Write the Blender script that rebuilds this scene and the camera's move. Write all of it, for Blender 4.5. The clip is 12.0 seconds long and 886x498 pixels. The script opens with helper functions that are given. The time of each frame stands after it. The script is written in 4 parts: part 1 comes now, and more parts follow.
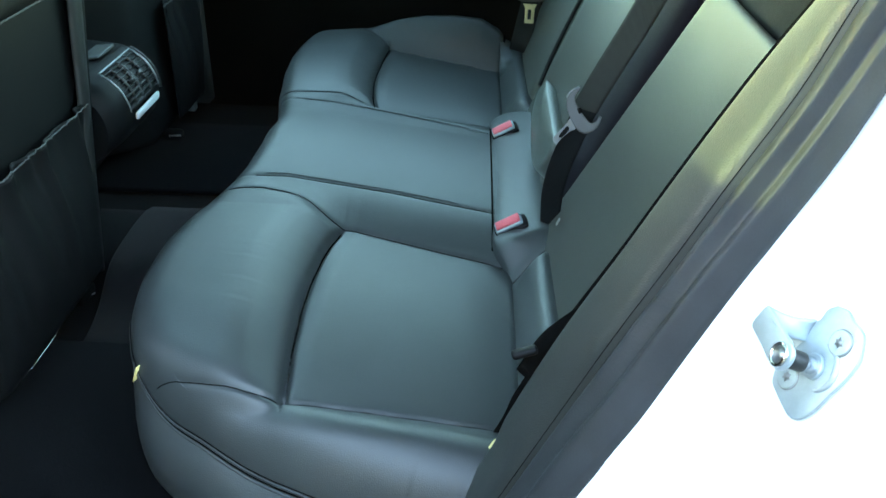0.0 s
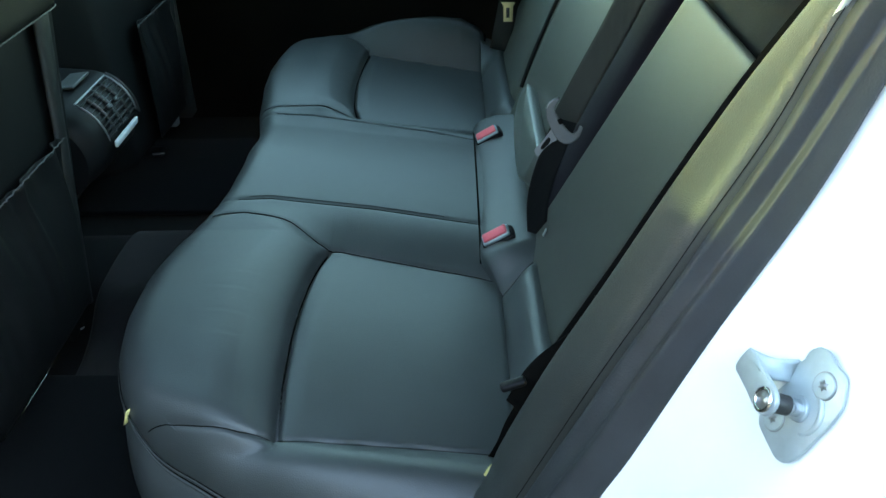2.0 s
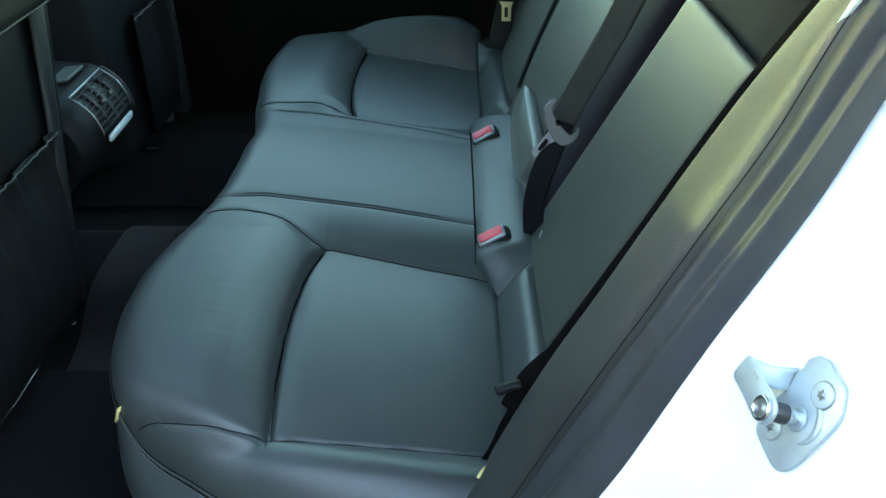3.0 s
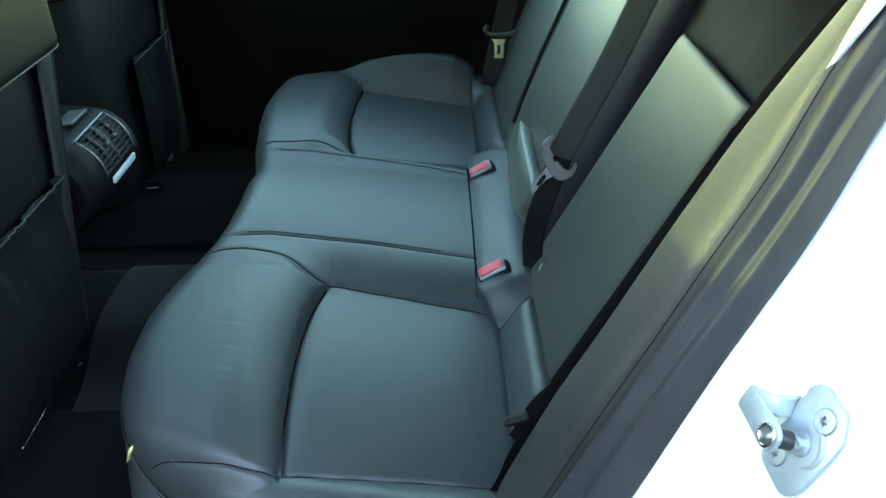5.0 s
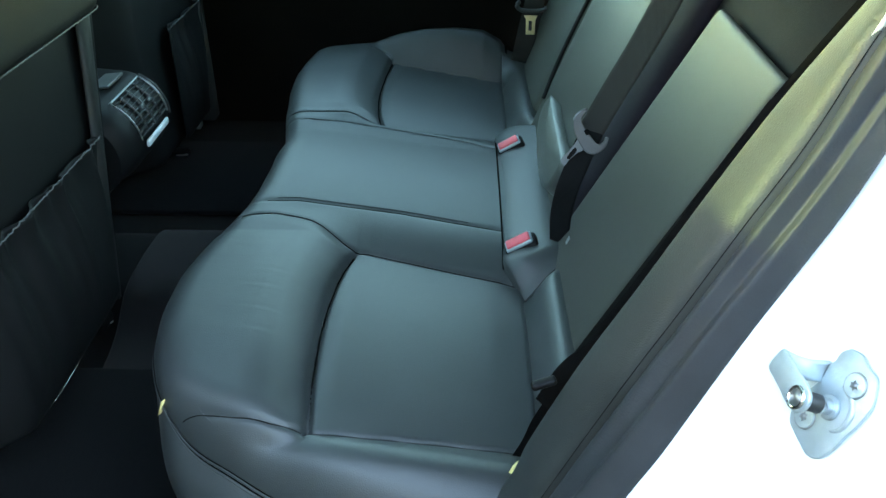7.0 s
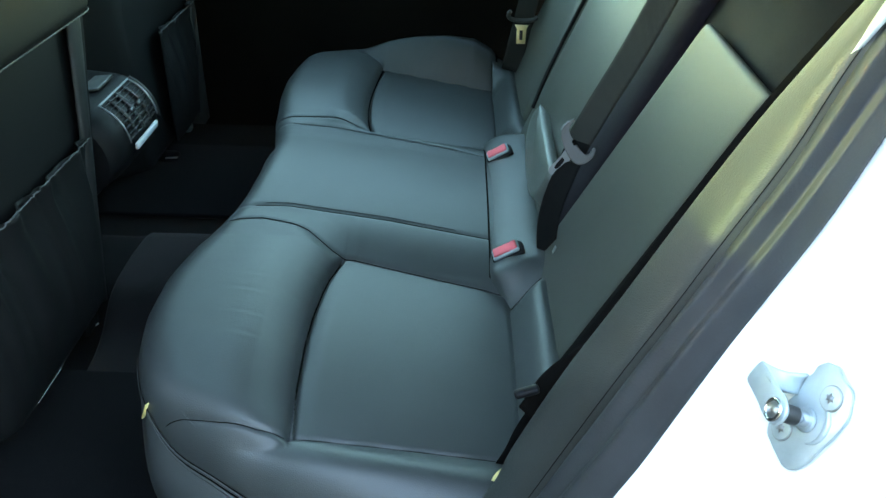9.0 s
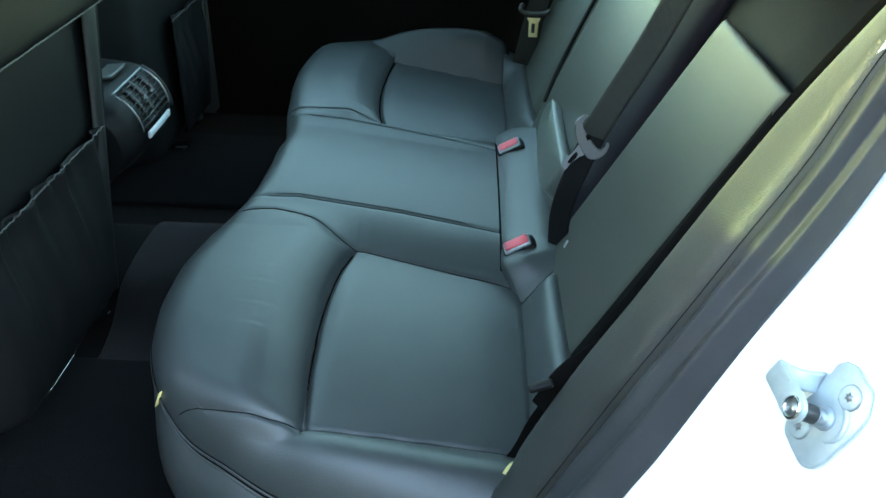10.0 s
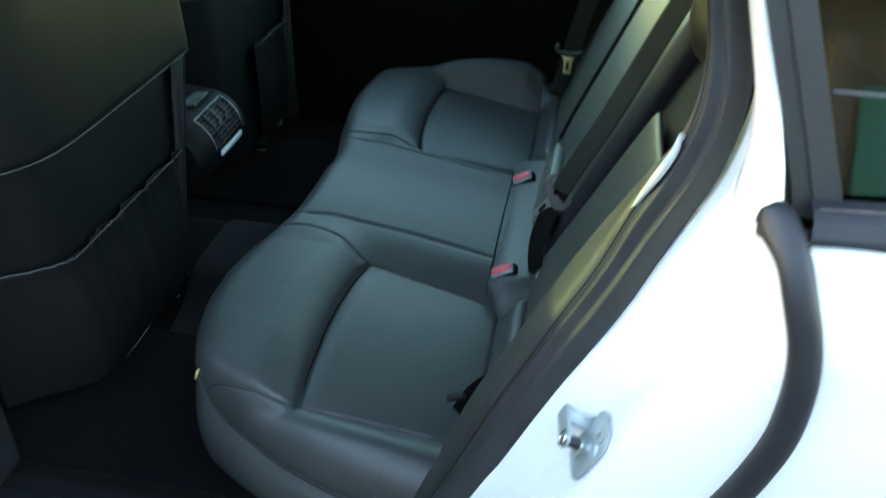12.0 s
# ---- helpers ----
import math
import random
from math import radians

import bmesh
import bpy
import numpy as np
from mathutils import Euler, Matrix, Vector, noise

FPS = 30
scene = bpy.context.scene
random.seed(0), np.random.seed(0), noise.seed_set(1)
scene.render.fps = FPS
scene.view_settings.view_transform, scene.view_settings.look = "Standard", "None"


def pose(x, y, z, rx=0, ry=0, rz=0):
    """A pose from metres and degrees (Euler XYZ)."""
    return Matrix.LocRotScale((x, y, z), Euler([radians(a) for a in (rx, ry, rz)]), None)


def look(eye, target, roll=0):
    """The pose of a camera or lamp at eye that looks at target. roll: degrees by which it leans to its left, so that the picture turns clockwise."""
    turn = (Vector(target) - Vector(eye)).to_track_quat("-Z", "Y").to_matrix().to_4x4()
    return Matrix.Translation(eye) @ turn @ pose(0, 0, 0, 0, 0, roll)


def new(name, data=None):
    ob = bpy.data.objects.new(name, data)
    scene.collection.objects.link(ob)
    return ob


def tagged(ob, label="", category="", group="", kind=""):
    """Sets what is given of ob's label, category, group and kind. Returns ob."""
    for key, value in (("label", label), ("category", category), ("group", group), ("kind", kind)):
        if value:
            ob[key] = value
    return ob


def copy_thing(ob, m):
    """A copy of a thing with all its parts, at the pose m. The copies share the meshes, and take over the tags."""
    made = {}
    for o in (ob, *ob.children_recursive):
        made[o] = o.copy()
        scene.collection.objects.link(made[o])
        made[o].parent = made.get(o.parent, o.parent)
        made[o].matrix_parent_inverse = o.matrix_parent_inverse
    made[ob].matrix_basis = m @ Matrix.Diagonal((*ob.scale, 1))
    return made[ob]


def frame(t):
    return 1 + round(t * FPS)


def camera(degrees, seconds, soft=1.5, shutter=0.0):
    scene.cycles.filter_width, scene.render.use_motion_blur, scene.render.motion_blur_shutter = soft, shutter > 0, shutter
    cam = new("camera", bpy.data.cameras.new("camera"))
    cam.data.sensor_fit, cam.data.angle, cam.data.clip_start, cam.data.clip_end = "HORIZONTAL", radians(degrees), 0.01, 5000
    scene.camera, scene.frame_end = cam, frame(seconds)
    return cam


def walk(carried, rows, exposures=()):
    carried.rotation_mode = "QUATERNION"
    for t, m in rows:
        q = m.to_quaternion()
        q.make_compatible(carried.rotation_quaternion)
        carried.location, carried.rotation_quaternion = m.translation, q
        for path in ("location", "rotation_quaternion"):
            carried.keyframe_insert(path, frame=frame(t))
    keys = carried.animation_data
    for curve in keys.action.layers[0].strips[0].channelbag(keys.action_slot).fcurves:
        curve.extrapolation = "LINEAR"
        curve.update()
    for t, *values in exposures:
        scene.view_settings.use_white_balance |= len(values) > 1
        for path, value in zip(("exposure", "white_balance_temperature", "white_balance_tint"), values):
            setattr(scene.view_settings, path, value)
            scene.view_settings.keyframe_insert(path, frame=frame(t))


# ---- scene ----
cam = camera(57.0, 12.0, shutter=0.5)
PATH = [
    (0, (0.025, -0.686, 1.131), (-0.015, 1.019, 0.086), 1.7),
    (0.5, (0.022, -0.693, 1.157), (-0.023, 0.984, 0.068), 0.8),
    (1, (0.033, -0.721, 1.213), (-0.027, 1.0, 0.196), -0.3),
    (1.5, (0.037, -0.694, 1.185), (0.016, 1.016, 0.148), -0.6),
    (2, (0.04, -0.652, 1.168), (0.006, 1.032, 0.09), -1.4),
    (2.5, (0.044, -0.636, 1.163), (0.021, 1.054, 0.094), -1.0),
    (3, (0.037, -0.646, 1.168), (0.019, 1.036, 0.085), -0.3),
    (5, (0.022, -0.663, 1.186), (0.025, 1.058, 0.167), -1.0),
    (5.5, (0.023, -0.672, 1.179), (0.011, 1.041, 0.147), -0.6),
    (6, (0.013, -0.684, 1.182), (-0.009, 1.028, 0.149), -0.1),
    (6.5, (0.008, -0.688, 1.179), (-0.035, 1.02, 0.139), 0.1),
    (7, (0.008, -0.682, 1.176), (-0.035, 1.016, 0.12), 0.0),
    (7.2, (0.008, -0.679, 1.178), (-0.026, 1.023, 0.128), 0.8),
    (8.8, (0.01, -0.685, 1.187), (-0.005, 1.021, 0.143), 1.4),
    (9, (0.012, -0.685, 1.18), (-0.006, 1.022, 0.137), 1.3),
    (9.5, (0.01, -0.683, 1.18), (-0.019, 1.022, 0.136), 1.4),
    (10, (0.0, -0.686, 1.182), (-0.027, 1.01, 0.122), 1.9),
    (10.5, (0.01, -0.743, 1.248), (0.007, 0.913, 0.126), 2.9),
    (11, (0.051, -0.888, 1.383), (0.072, 0.768, 0.263), 2.6),
    (11.2, (0.065, -0.913, 1.409), (0.186, 0.767, 0.331), 2.7),
    (11.5, (0.092, -0.893, 1.417), (0.154, 0.77, 0.307), 3.6),
    (11.7, (0.126, -0.883, 1.409), (0.007, 0.746, 0.253), 2.2),
    (11.8, (0.151, -0.867, 1.411), (-0.045, 0.746, 0.244), 1.0),
    (12, (0.203, -0.851, 1.418), (-0.074, 0.779, 0.292), 1.6),
]
EXPOSURES = [(0.0, 5.65, 7250, 14), (1.0, 5.53, 7350, 14), (2.0, 5.09, 7300, 14), (3.0, 5.28, 7300, 14), (5.0, 5.43, 7300, 14), (10.2, 5.47, 7300, 14), (11.0, 5.5, 7500, 15), (11.5, 5.0, 7400, 16), (12.0, 4.75, 7250, 16)]
walk(cam, [(t, look(eye, target, roll)) for t, eye, target, roll in PATH], EXPOSURES)

# ---- world, sun and exposure ----
world = bpy.data.worlds.new("sky")
world.use_nodes = True
scene.world = world
wn, wl = world.node_tree.nodes, world.node_tree.links
SUN_FROM = Vector((-3.5, 0.3, 0.33)).normalized()
sky = wn.new("ShaderNodeTexSky")
sky.sky_type, sky.sun_disc = "NISHITA", False
sky.air_density, sky.dust_density, sky.ozone_density = 1.0, 0.2, 1.35
sky.sun_elevation = math.asin(SUN_FROM.z)
sky.sun_rotation = math.atan2(SUN_FROM.x, SUN_FROM.y)
wn["Background"].inputs["Strength"].default_value = 0.15
wl.new(sky.outputs["Color"], wn["Background"].inputs["Color"])
sun = new("sun", bpy.data.lights.new("sun", "SUN"))
sun.data.energy, sun.data.angle, sun.data.color = 0.3, radians(0.5), (0.9, 0.95, 0.32)
sun.matrix_world = look(SUN_FROM * 30, (0, 0, 0))


# ---- materials ----
def material(name, colour, rough=0.5, metal=0.0, vary=0.15, scale=14.0, bump=0.0, bump_scale=600.0, kind="noise",
             coat=0.0, spec=0.5, sheen=0.0, rough_vary=0.08, tint=None, fine=0.0):
    m = bpy.data.materials.new(name)
    m.use_nodes = True
    n, l = m.node_tree.nodes, m.node_tree.links
    b = n["Principled BSDF"]
    co = n.new("ShaderNodeTexCoord")
    big = n.new("ShaderNodeTexNoise")
    big.inputs["Scale"].default_value, big.inputs["Detail"].default_value = scale, 5
    l.new(co.outputs["Object"], big.inputs["Vector"])
    mix = n.new("ShaderNodeMix")
    mix.data_type = "RGBA"
    c = Vector(colour)
    dark = c * (1 - vary)
    light = Vector(tint) if tint else c * (1 + vary)
    mix.inputs["A"].default_value, mix.inputs["B"].default_value = (*dark, 1), (*light, 1)
    ramp = n.new("ShaderNodeMapRange")
    ramp.inputs["From Min"].default_value, ramp.inputs["From Max"].default_value = 0.3, 0.7
    l.new(big.outputs["Fac"], ramp.inputs["Value"])
    l.new(ramp.outputs["Result"], mix.inputs["Factor"])
    out = mix.outputs["Result"]
    if fine:
        spk = n.new("ShaderNodeTexNoise")
        spk.inputs["Scale"].default_value, spk.inputs["Detail"].default_value = bump_scale * 0.8, 3
        l.new(co.outputs["Object"], spk.inputs["Vector"])
        mul = n.new("ShaderNodeMix")
        mul.data_type, mul.blend_type = "RGBA", "MULTIPLY"
        mul.inputs["Factor"].default_value = fine
        l.new(out, mul.inputs["A"])
        l.new(spk.outputs["Color"], mul.inputs["B"])
        out = mul.outputs["Result"]
    l.new(out, b.inputs["Base Color"])
    r = n.new("ShaderNodeMapRange")
    r.inputs["To Min"].default_value, r.inputs["To Max"].default_value = max(0.02, rough - rough_vary), min(1, rough + rough_vary)
    l.new(big.outputs["Fac"], r.inputs["Value"])
    l.new(r.outputs["Result"], b.inputs["Roughness"])
    b.inputs["Metallic"].default_value = metal
    b.inputs["Coat Weight"].default_value = coat
    b.inputs["Coat Roughness"].default_value = 0.04
    b.inputs["Specular IOR Level"].default_value = spec
    b.inputs["Sheen Weight"].default_value = sheen
    if bump:
        if kind == "cells":
            t = n.new("ShaderNodeTexVoronoi")
            t.feature = "DISTANCE_TO_EDGE"
            t.inputs["Scale"].default_value = bump_scale
            h = t.outputs["Distance"]
        elif kind == "weave":
            t = n.new("ShaderNodeTexWave")
            t.inputs["Scale"].default_value = bump_scale
            h = t.outputs["Fac"]
        else:
            t = n.new("ShaderNodeTexNoise")
            t.inputs["Scale"].default_value, t.inputs["Detail"].default_value = bump_scale, 4
            h = t.outputs["Fac"]
        l.new(co.outputs["Object"], t.inputs["Vector"])
        bp = n.new("ShaderNodeBump")
        bp.inputs["Strength"].default_value, bp.inputs["Distance"].default_value = bump, 0.001
        l.new(h, bp.inputs["Height"])
        soft = n.new("ShaderNodeBump")
        soft.inputs["Strength"].default_value, soft.inputs["Distance"].default_value = 0.1, 0.004
        l.new(big.outputs["Fac"], soft.inputs["Height"])
        l.new(soft.outputs["Normal"], bp.inputs["Normal"])
        l.new(bp.outputs["Normal"], b.inputs["Normal"])
    return m


LEATHER = material("black_leather", (0.0435, 0.049, 0.0495), 0.45, vary=0.12, scale=9, bump=0.3, bump_scale=420, kind="cells", spec=0.8, rough_vary=0.03)
SATIN = material("satin_grey_plastic", (0.032, 0.034, 0.036), 0.3, vary=0.1)
GREYPLASTIC = material("grey_plastic", (0.065, 0.068, 0.067), 0.38, vary=0.1)
# seat leather again, far darker, for the shade around the front seats
SEATBACK = material("shaded_seat_leather", (0.0072, 0.0071, 0.0077), 0.58, vary=0.15, scale=7, bump=0.3, bump_scale=420, kind="cells", spec=0.17)
# cushion leather again, paler and greener for the light on the backrests
LIT_BACK_LEATHER = material("lit_backrest_leather", (0.064, 0.066, 0.055), 0.46, vary=0.1, scale=7, bump=0.3, bump_scale=420, kind="cells")
TRIM = material("grained_trim", (0.031, 0.034, 0.032), 0.52, vary=0.12, scale=14, bump=0.35, bump_scale=420, kind="cells")
PLASTIC = material("black_plastic", (0.022, 0.022, 0.023), 0.42, vary=0.15, bump=0.2, bump_scale=900)
DARKFELT = material("dark_felt", (0.009, 0.009, 0.009), 0.95, vary=0.25, scale=30, bump=0.6, bump_scale=900, spec=0.1, fine=0.5)
CARPET = material("charcoal_carpet", (0.006, 0.0058, 0.0062), 0.97, vary=0.3, scale=22, bump=1.0, bump_scale=750, spec=0.08, sheen=0.05, fine=0.6)
TUNNEL = material("lit_tunnel_carpet", (0.0125, 0.0118, 0.0132), 0.95, vary=0.25, scale=22, bump=1.0, bump_scale=750, spec=0.1, sheen=0.1, fine=0.5)
# brown lining with the deep shade of the far side in its colour
FARSIDE = material("shaded_brown_lining", (0.0065, 0.0052, 0.0042), 0.85, vary=0.35, scale=6, bump=0.4, bump_scale=500, spec=0.1)
# smoother leather copy, also paler for the highlight on the armrest end
GLOSSY = material("smooth_lit_leather", (0.1, 0.11, 0.098), 0.36, vary=0.08, scale=9, bump=0.15, bump_scale=420, kind="cells")
PURPLE = material("shaded_edge_leather", (0.021, 0.0175, 0.0245), 0.75, vary=0.15, scale=9, bump=0.3, bump_scale=420, kind="cells", spec=0.12)
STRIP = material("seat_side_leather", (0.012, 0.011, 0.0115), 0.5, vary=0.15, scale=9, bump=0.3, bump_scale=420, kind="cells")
CONSOLE = material("console_plastic", (0.007, 0.007, 0.008), 0.5, vary=0.2, bump=0.2, bump_scale=900, spec=0.18)
PALE = material("strip_reflection_white", (0.75, 0.78, 0.8), 0.35, vary=0.05)
SEAM_SHADE = material("thread_and_shade_black", (0.004, 0.004, 0.004), 0.9, vary=0.2, scale=200, spec=0.05)
STITCH = material("dark_thread", (0.013, 0.0135, 0.014), 0.75, vary=0.25, scale=200, spec=0.3)
SUN_PATCH = material("yellow_sun_patch", (0.9, 0.74, 0.3), 0.7, vary=0.08, scale=60)
MAT = material("floor_mat_pile", (0.004, 0.004, 0.005), 0.97, vary=0.3, scale=26, bump=1.0, bump_scale=700, spec=0.08, sheen=0.05, fine=0.6)
RUBBER = material("seal_rubber", (0.029, 0.0305, 0.034), 0.58, vary=0.2, scale=20, bump=0.3, bump_scale=500, spec=0.35)
EDGERUBBER = material("smooth_edge_rubber", (0.015, 0.0165, 0.0215), 0.5, vary=0.15, scale=20, bump=0.2, bump_scale=500)
PAINT = material("white_car_paint", (0.84, 0.85, 0.84), 0.3, vary=0.02, scale=3, coat=0.8, rough_vary=0.03)
LIGHTTRIM = material("light_grey_trim", (0.42, 0.45, 0.45), 0.6, vary=0.05, bump=0.3, bump_scale=500)
STEEL = material("zinc_steel", (0.40, 0.47, 0.50), 0.42, metal=0.5, vary=0.12, scale=60, bump=0.15, bump_scale=300)
GREYMETAL = material("satin_metal", (0.3, 0.31, 0.32), 0.35, metal=0.9, vary=0.1)
TONGUE = material("brushed_steel", (0.16, 0.165, 0.165), 0.5, metal=0.5, vary=0.1)
CHROME = material("chrome", (0.75, 0.76, 0.78), 0.12, metal=1.0, vary=0.05)
SUNLIT_STEEL = material("sunlit_tongue_steel", (0.85, 0.74, 0.4), 0.4, metal=0.7, vary=0.08)
RED = material("red_button", (0.93, 0.12, 0.15), 0.4, vary=0.12, scale=60)
WEB = material("belt_webbing", (0.022, 0.0195, 0.016), 0.7, vary=0.12, bump=0.7, bump_scale=260, kind="weave")
SHADEWEB = material("shaded_webbing", (0.008, 0.008, 0.009), 0.8, vary=0.15, bump=0.6, bump_scale=260, kind="weave", spec=0.2)
THREAD_GLINT = material("grey_thread_and_glint", (0.1, 0.1, 0.1), 0.8, vary=0.25, scale=200)
ASPHALT = material("asphalt", (0.06, 0.06, 0.06), 0.9, vary=0.3, scale=2, bump=0.8, bump_scale=90, fine=0.4)
PLASTER = material("beige_plaster", (0.24, 0.215, 0.175), 0.9, vary=0.12, scale=1.2, bump=0.6, bump_scale=30)
TEAL = material("teal_paint", (0.1, 0.42, 0.42), 0.5, vary=0.1, scale=2)
LINING = material("dark_grey_lining", (0.0105, 0.0104, 0.0095), 0.8, vary=0.12, scale=18, bump=0.4, bump_scale=800, spec=0.3)
HEADLINER = material("headliner_cloth", (0.16, 0.16, 0.15), 0.95, vary=0.06, bump=0.4, bump_scale=600)

def pane_glass(name, tint):
    """A thin pane: clear through, with the gloss of glass."""
    m = bpy.data.materials.new(name)
    m.use_nodes = True
    n, l = m.node_tree.nodes, m.node_tree.links
    n.remove(n["Principled BSDF"])
    clear, gloss, mix, face, power, amount = (n.new("ShaderNode" + k) for k in ("BsdfTransparent", "BsdfGlossy", "MixShader", "LayerWeight", "Math", "Math"))
    clear.inputs["Color"].default_value = (*tint, 1)
    gloss.inputs["Roughness"].default_value = 0.01
    face.inputs["Blend"].default_value = 0.5
    power.operation, amount.operation = "POWER", "MULTIPLY_ADD"
    power.inputs[1].default_value = 5.0
    amount.inputs[1].default_value, amount.inputs[2].default_value = 0.9, 0.05
    l.new(face.outputs["Facing"], power.inputs[0])
    l.new(power.outputs["Value"], amount.inputs[0])
    l.new(amount.outputs["Value"], mix.inputs["Fac"])
    l.new(clear.outputs["BSDF"], mix.inputs[1])
    l.new(gloss.outputs["BSDF"], mix.inputs[2])
    l.new(mix.outputs["Shader"], n["Material Output"].inputs["Surface"])
    return m


GLASS = pane_glass("green_tinted_glass", (0.40, 0.55, 0.51))
SCREENGLASS = pane_glass("dark_green_glass", (0.36, 0.49, 0.45))
SIDEGLASS = pane_glass("light_green_glass", (0.72, 0.96, 0.90))
DARKGLASS = pane_glass("dark_tinted_glass", (0.1, 0.13, 0.12))


# ---- mesh helpers ----
def part(name, bm, mat, parent=None, label="", smooth=True):
    me = bpy.data.meshes.new(name)
    bmesh.ops.recalc_face_normals(bm, faces=bm.faces)
    bm.to_mesh(me)
    bm.free()
    me.materials.append(mat)
    if smooth:
        me.shade_smooth()
    ob = new(name, me)
    if parent:
        ob.parent = parent
    if label:
        ob["label"] = label
    return ob


def thing(name, label, category, group="", kind=""):
    return tagged(new(name), label, category, group, kind)


def spline(pts, n):
    """A smooth curve of n points through pts (Catmull-Rom)."""
    p = [Vector(q) for q in pts]
    p = [2 * p[0] - p[1]] + p + [2 * p[-1] - p[-2]]
    out = []
    m = len(p) - 3
    for k in range(n):
        s = k / (n - 1) * m
        i = min(int(s), m - 1)
        t = s - i
        a, b, c, d = p[i:i + 4]
        out.append(0.5 * (2 * b + (c - a) * t + (2 * a - 5 * b + 4 * c - d) * t * t + (3 * b - a - 3 * c + d) * t ** 3))
    return out


def sheet(rows, keep=None, thick=0.0):
    """A bmesh through rows of points, all rows alike long."""
    bm = bmesh.new()
    vs = [[bm.verts.new(p) for p in r] for r in rows]
    for i in range(len(rows) - 1):
        for j in range(len(rows[0]) - 1):
            if keep is None or keep(i, j):
                bm.faces.new((vs[i][j], vs[i][j + 1], vs[i + 1][j + 1], vs[i + 1][j]))
    loose = [v for v in bm.verts if not v.link_faces]
    bmesh.ops.delete(bm, geom=loose, context="VERTS")
    if thick:
        bmesh.ops.recalc_face_normals(bm, faces=bm.faces)
        bmesh.ops.solidify(bm, geom=bm.faces[:], thickness=thick)
    return bm


def sweep(path, section, up=(0, 0, 1), closed=True, scale=None, caps=True):
    """A section of (side, up) offsets carried along a path."""
    rows = []
    for i, p in enumerate(path):
        t = (path[min(i + 1, len(path) - 1)] - path[max(i - 1, 0)]).normalized()
        side = t.cross(Vector(up)).normalized()
        n = side.cross(t).normalized()
        k = scale(i / (len(path) - 1)) if scale else 1.0
        rows.append([p + (side * a + n * b) * k for a, b in section])
    if closed:
        rows = [r + [r[0]] for r in rows]
    bm = sheet(rows)
    if closed:
        bmesh.ops.remove_doubles(bm, verts=bm.verts, dist=1e-6)
        if caps:
            bmesh.ops.holes_fill(bm, edges=[e for e in bm.edges if e.is_boundary])
    return bm


def ring(a, b, n=12, power=2.0):
    """A rounded section, a and b its half width and height."""
    out = []
    for k in range(n):
        w = 2 * math.pi * k / n
        c, s = math.cos(w), math.sin(w)
        out.append((a * math.copysign(abs(c) ** (2 / power), c), b * math.copysign(abs(s) ** (2 / power), s)))
    return out


def rbox(sx, sy, sz, bevel=0.004, seg=3, m=None):
    """A box with rounded edges, about its middle."""
    bm = bmesh.new()
    bmesh.ops.create_cube(bm, size=1, matrix=Matrix.Diagonal((sx, sy, sz, 1)))
    bmesh.ops.bevel(bm, geom=bm.edges[:] + bm.verts[:], offset=bevel, segments=seg, profile=0.5, affect="EDGES")
    if m is not None:
        bmesh.ops.transform(bm, matrix=m, verts=bm.verts)
    return bm


def rod(r, length, m=None, seg=20, bevel=0.0):
    bm = bmesh.new()
    bmesh.ops.create_cone(bm, cap_ends=True, segments=seg, radius1=r, radius2=r, depth=length)
    if bevel:
        edges = [e for e in bm.edges if any(len(f.verts) > 4 for f in e.link_faces)]
        bmesh.ops.bevel(bm, geom=edges, offset=bevel, segments=3, profile=0.5, affect="EDGES")
    if m is not None:
        bmesh.ops.transform(bm, matrix=m, verts=bm.verts)
    return bm


def plate(outline, thick, bevel=0.001, m=None):
    """A flat plate from an outline of (x, y), with its edges eased."""
    bm = bmesh.new()
    f = bm.faces.new([bm.verts.new((x, y, 0)) for x, y in outline])
    g = bmesh.ops.extrude_face_region(bm, geom=[f])
    bmesh.ops.translate(bm, vec=(0, 0, thick), verts=[v for v in g["geom"] if isinstance(v, bmesh.types.BMVert)])
    if bevel:
        edges = [e for e in bm.edges if len(e.link_faces) == 2 and e.calc_face_angle(0) > 0.7]
        bmesh.ops.bevel(bm, geom=edges, offset=bevel, segments=2, profile=0.5, affect="EDGES")
    if m is not None:
        bmesh.ops.transform(bm, matrix=m, verts=bm.verts)
    return bm


def edge_steps(n):
    """Steps from -1 to 1, closer together at both ends."""
    return [math.sin(math.pi / 2 * (2 * k / (n - 1) - 1)) for k in range(n)]


def pad(c00, c10, c11, c01, thick, crown=0.01, nu=40, nv=50, power=10.0, extra=None):
    """An upholstered pad on four corners; it swells along the normal of (c10 - c00) x (c01 - c00)."""
    a, b, c, d = (Vector(q) for q in (c00, c10, c11, c01))
    n = (b - a).cross(d - a).normalized()
    rows = []
    for v in edge_steps(nv):
        row = []
        for u in edge_steps(nu):
            s, t = (u + 1) / 2, (v + 1) / 2
            p = a * (1 - s) * (1 - t) + b * s * (1 - t) + c * s * t + d * (1 - s) * t
            h = thick * ((1 - abs(u) ** power) * (1 - abs(v) ** power)) ** 0.42 + crown * (1 - u * u) * (1 - v * v)
            if extra:
                h += extra(u, v)
            row.append(p + n * h)
        rows.append(row)
    bm = sheet(rows)
    bmesh.ops.holes_fill(bm, edges=[e for e in bm.edges if e.is_boundary])
    return bm


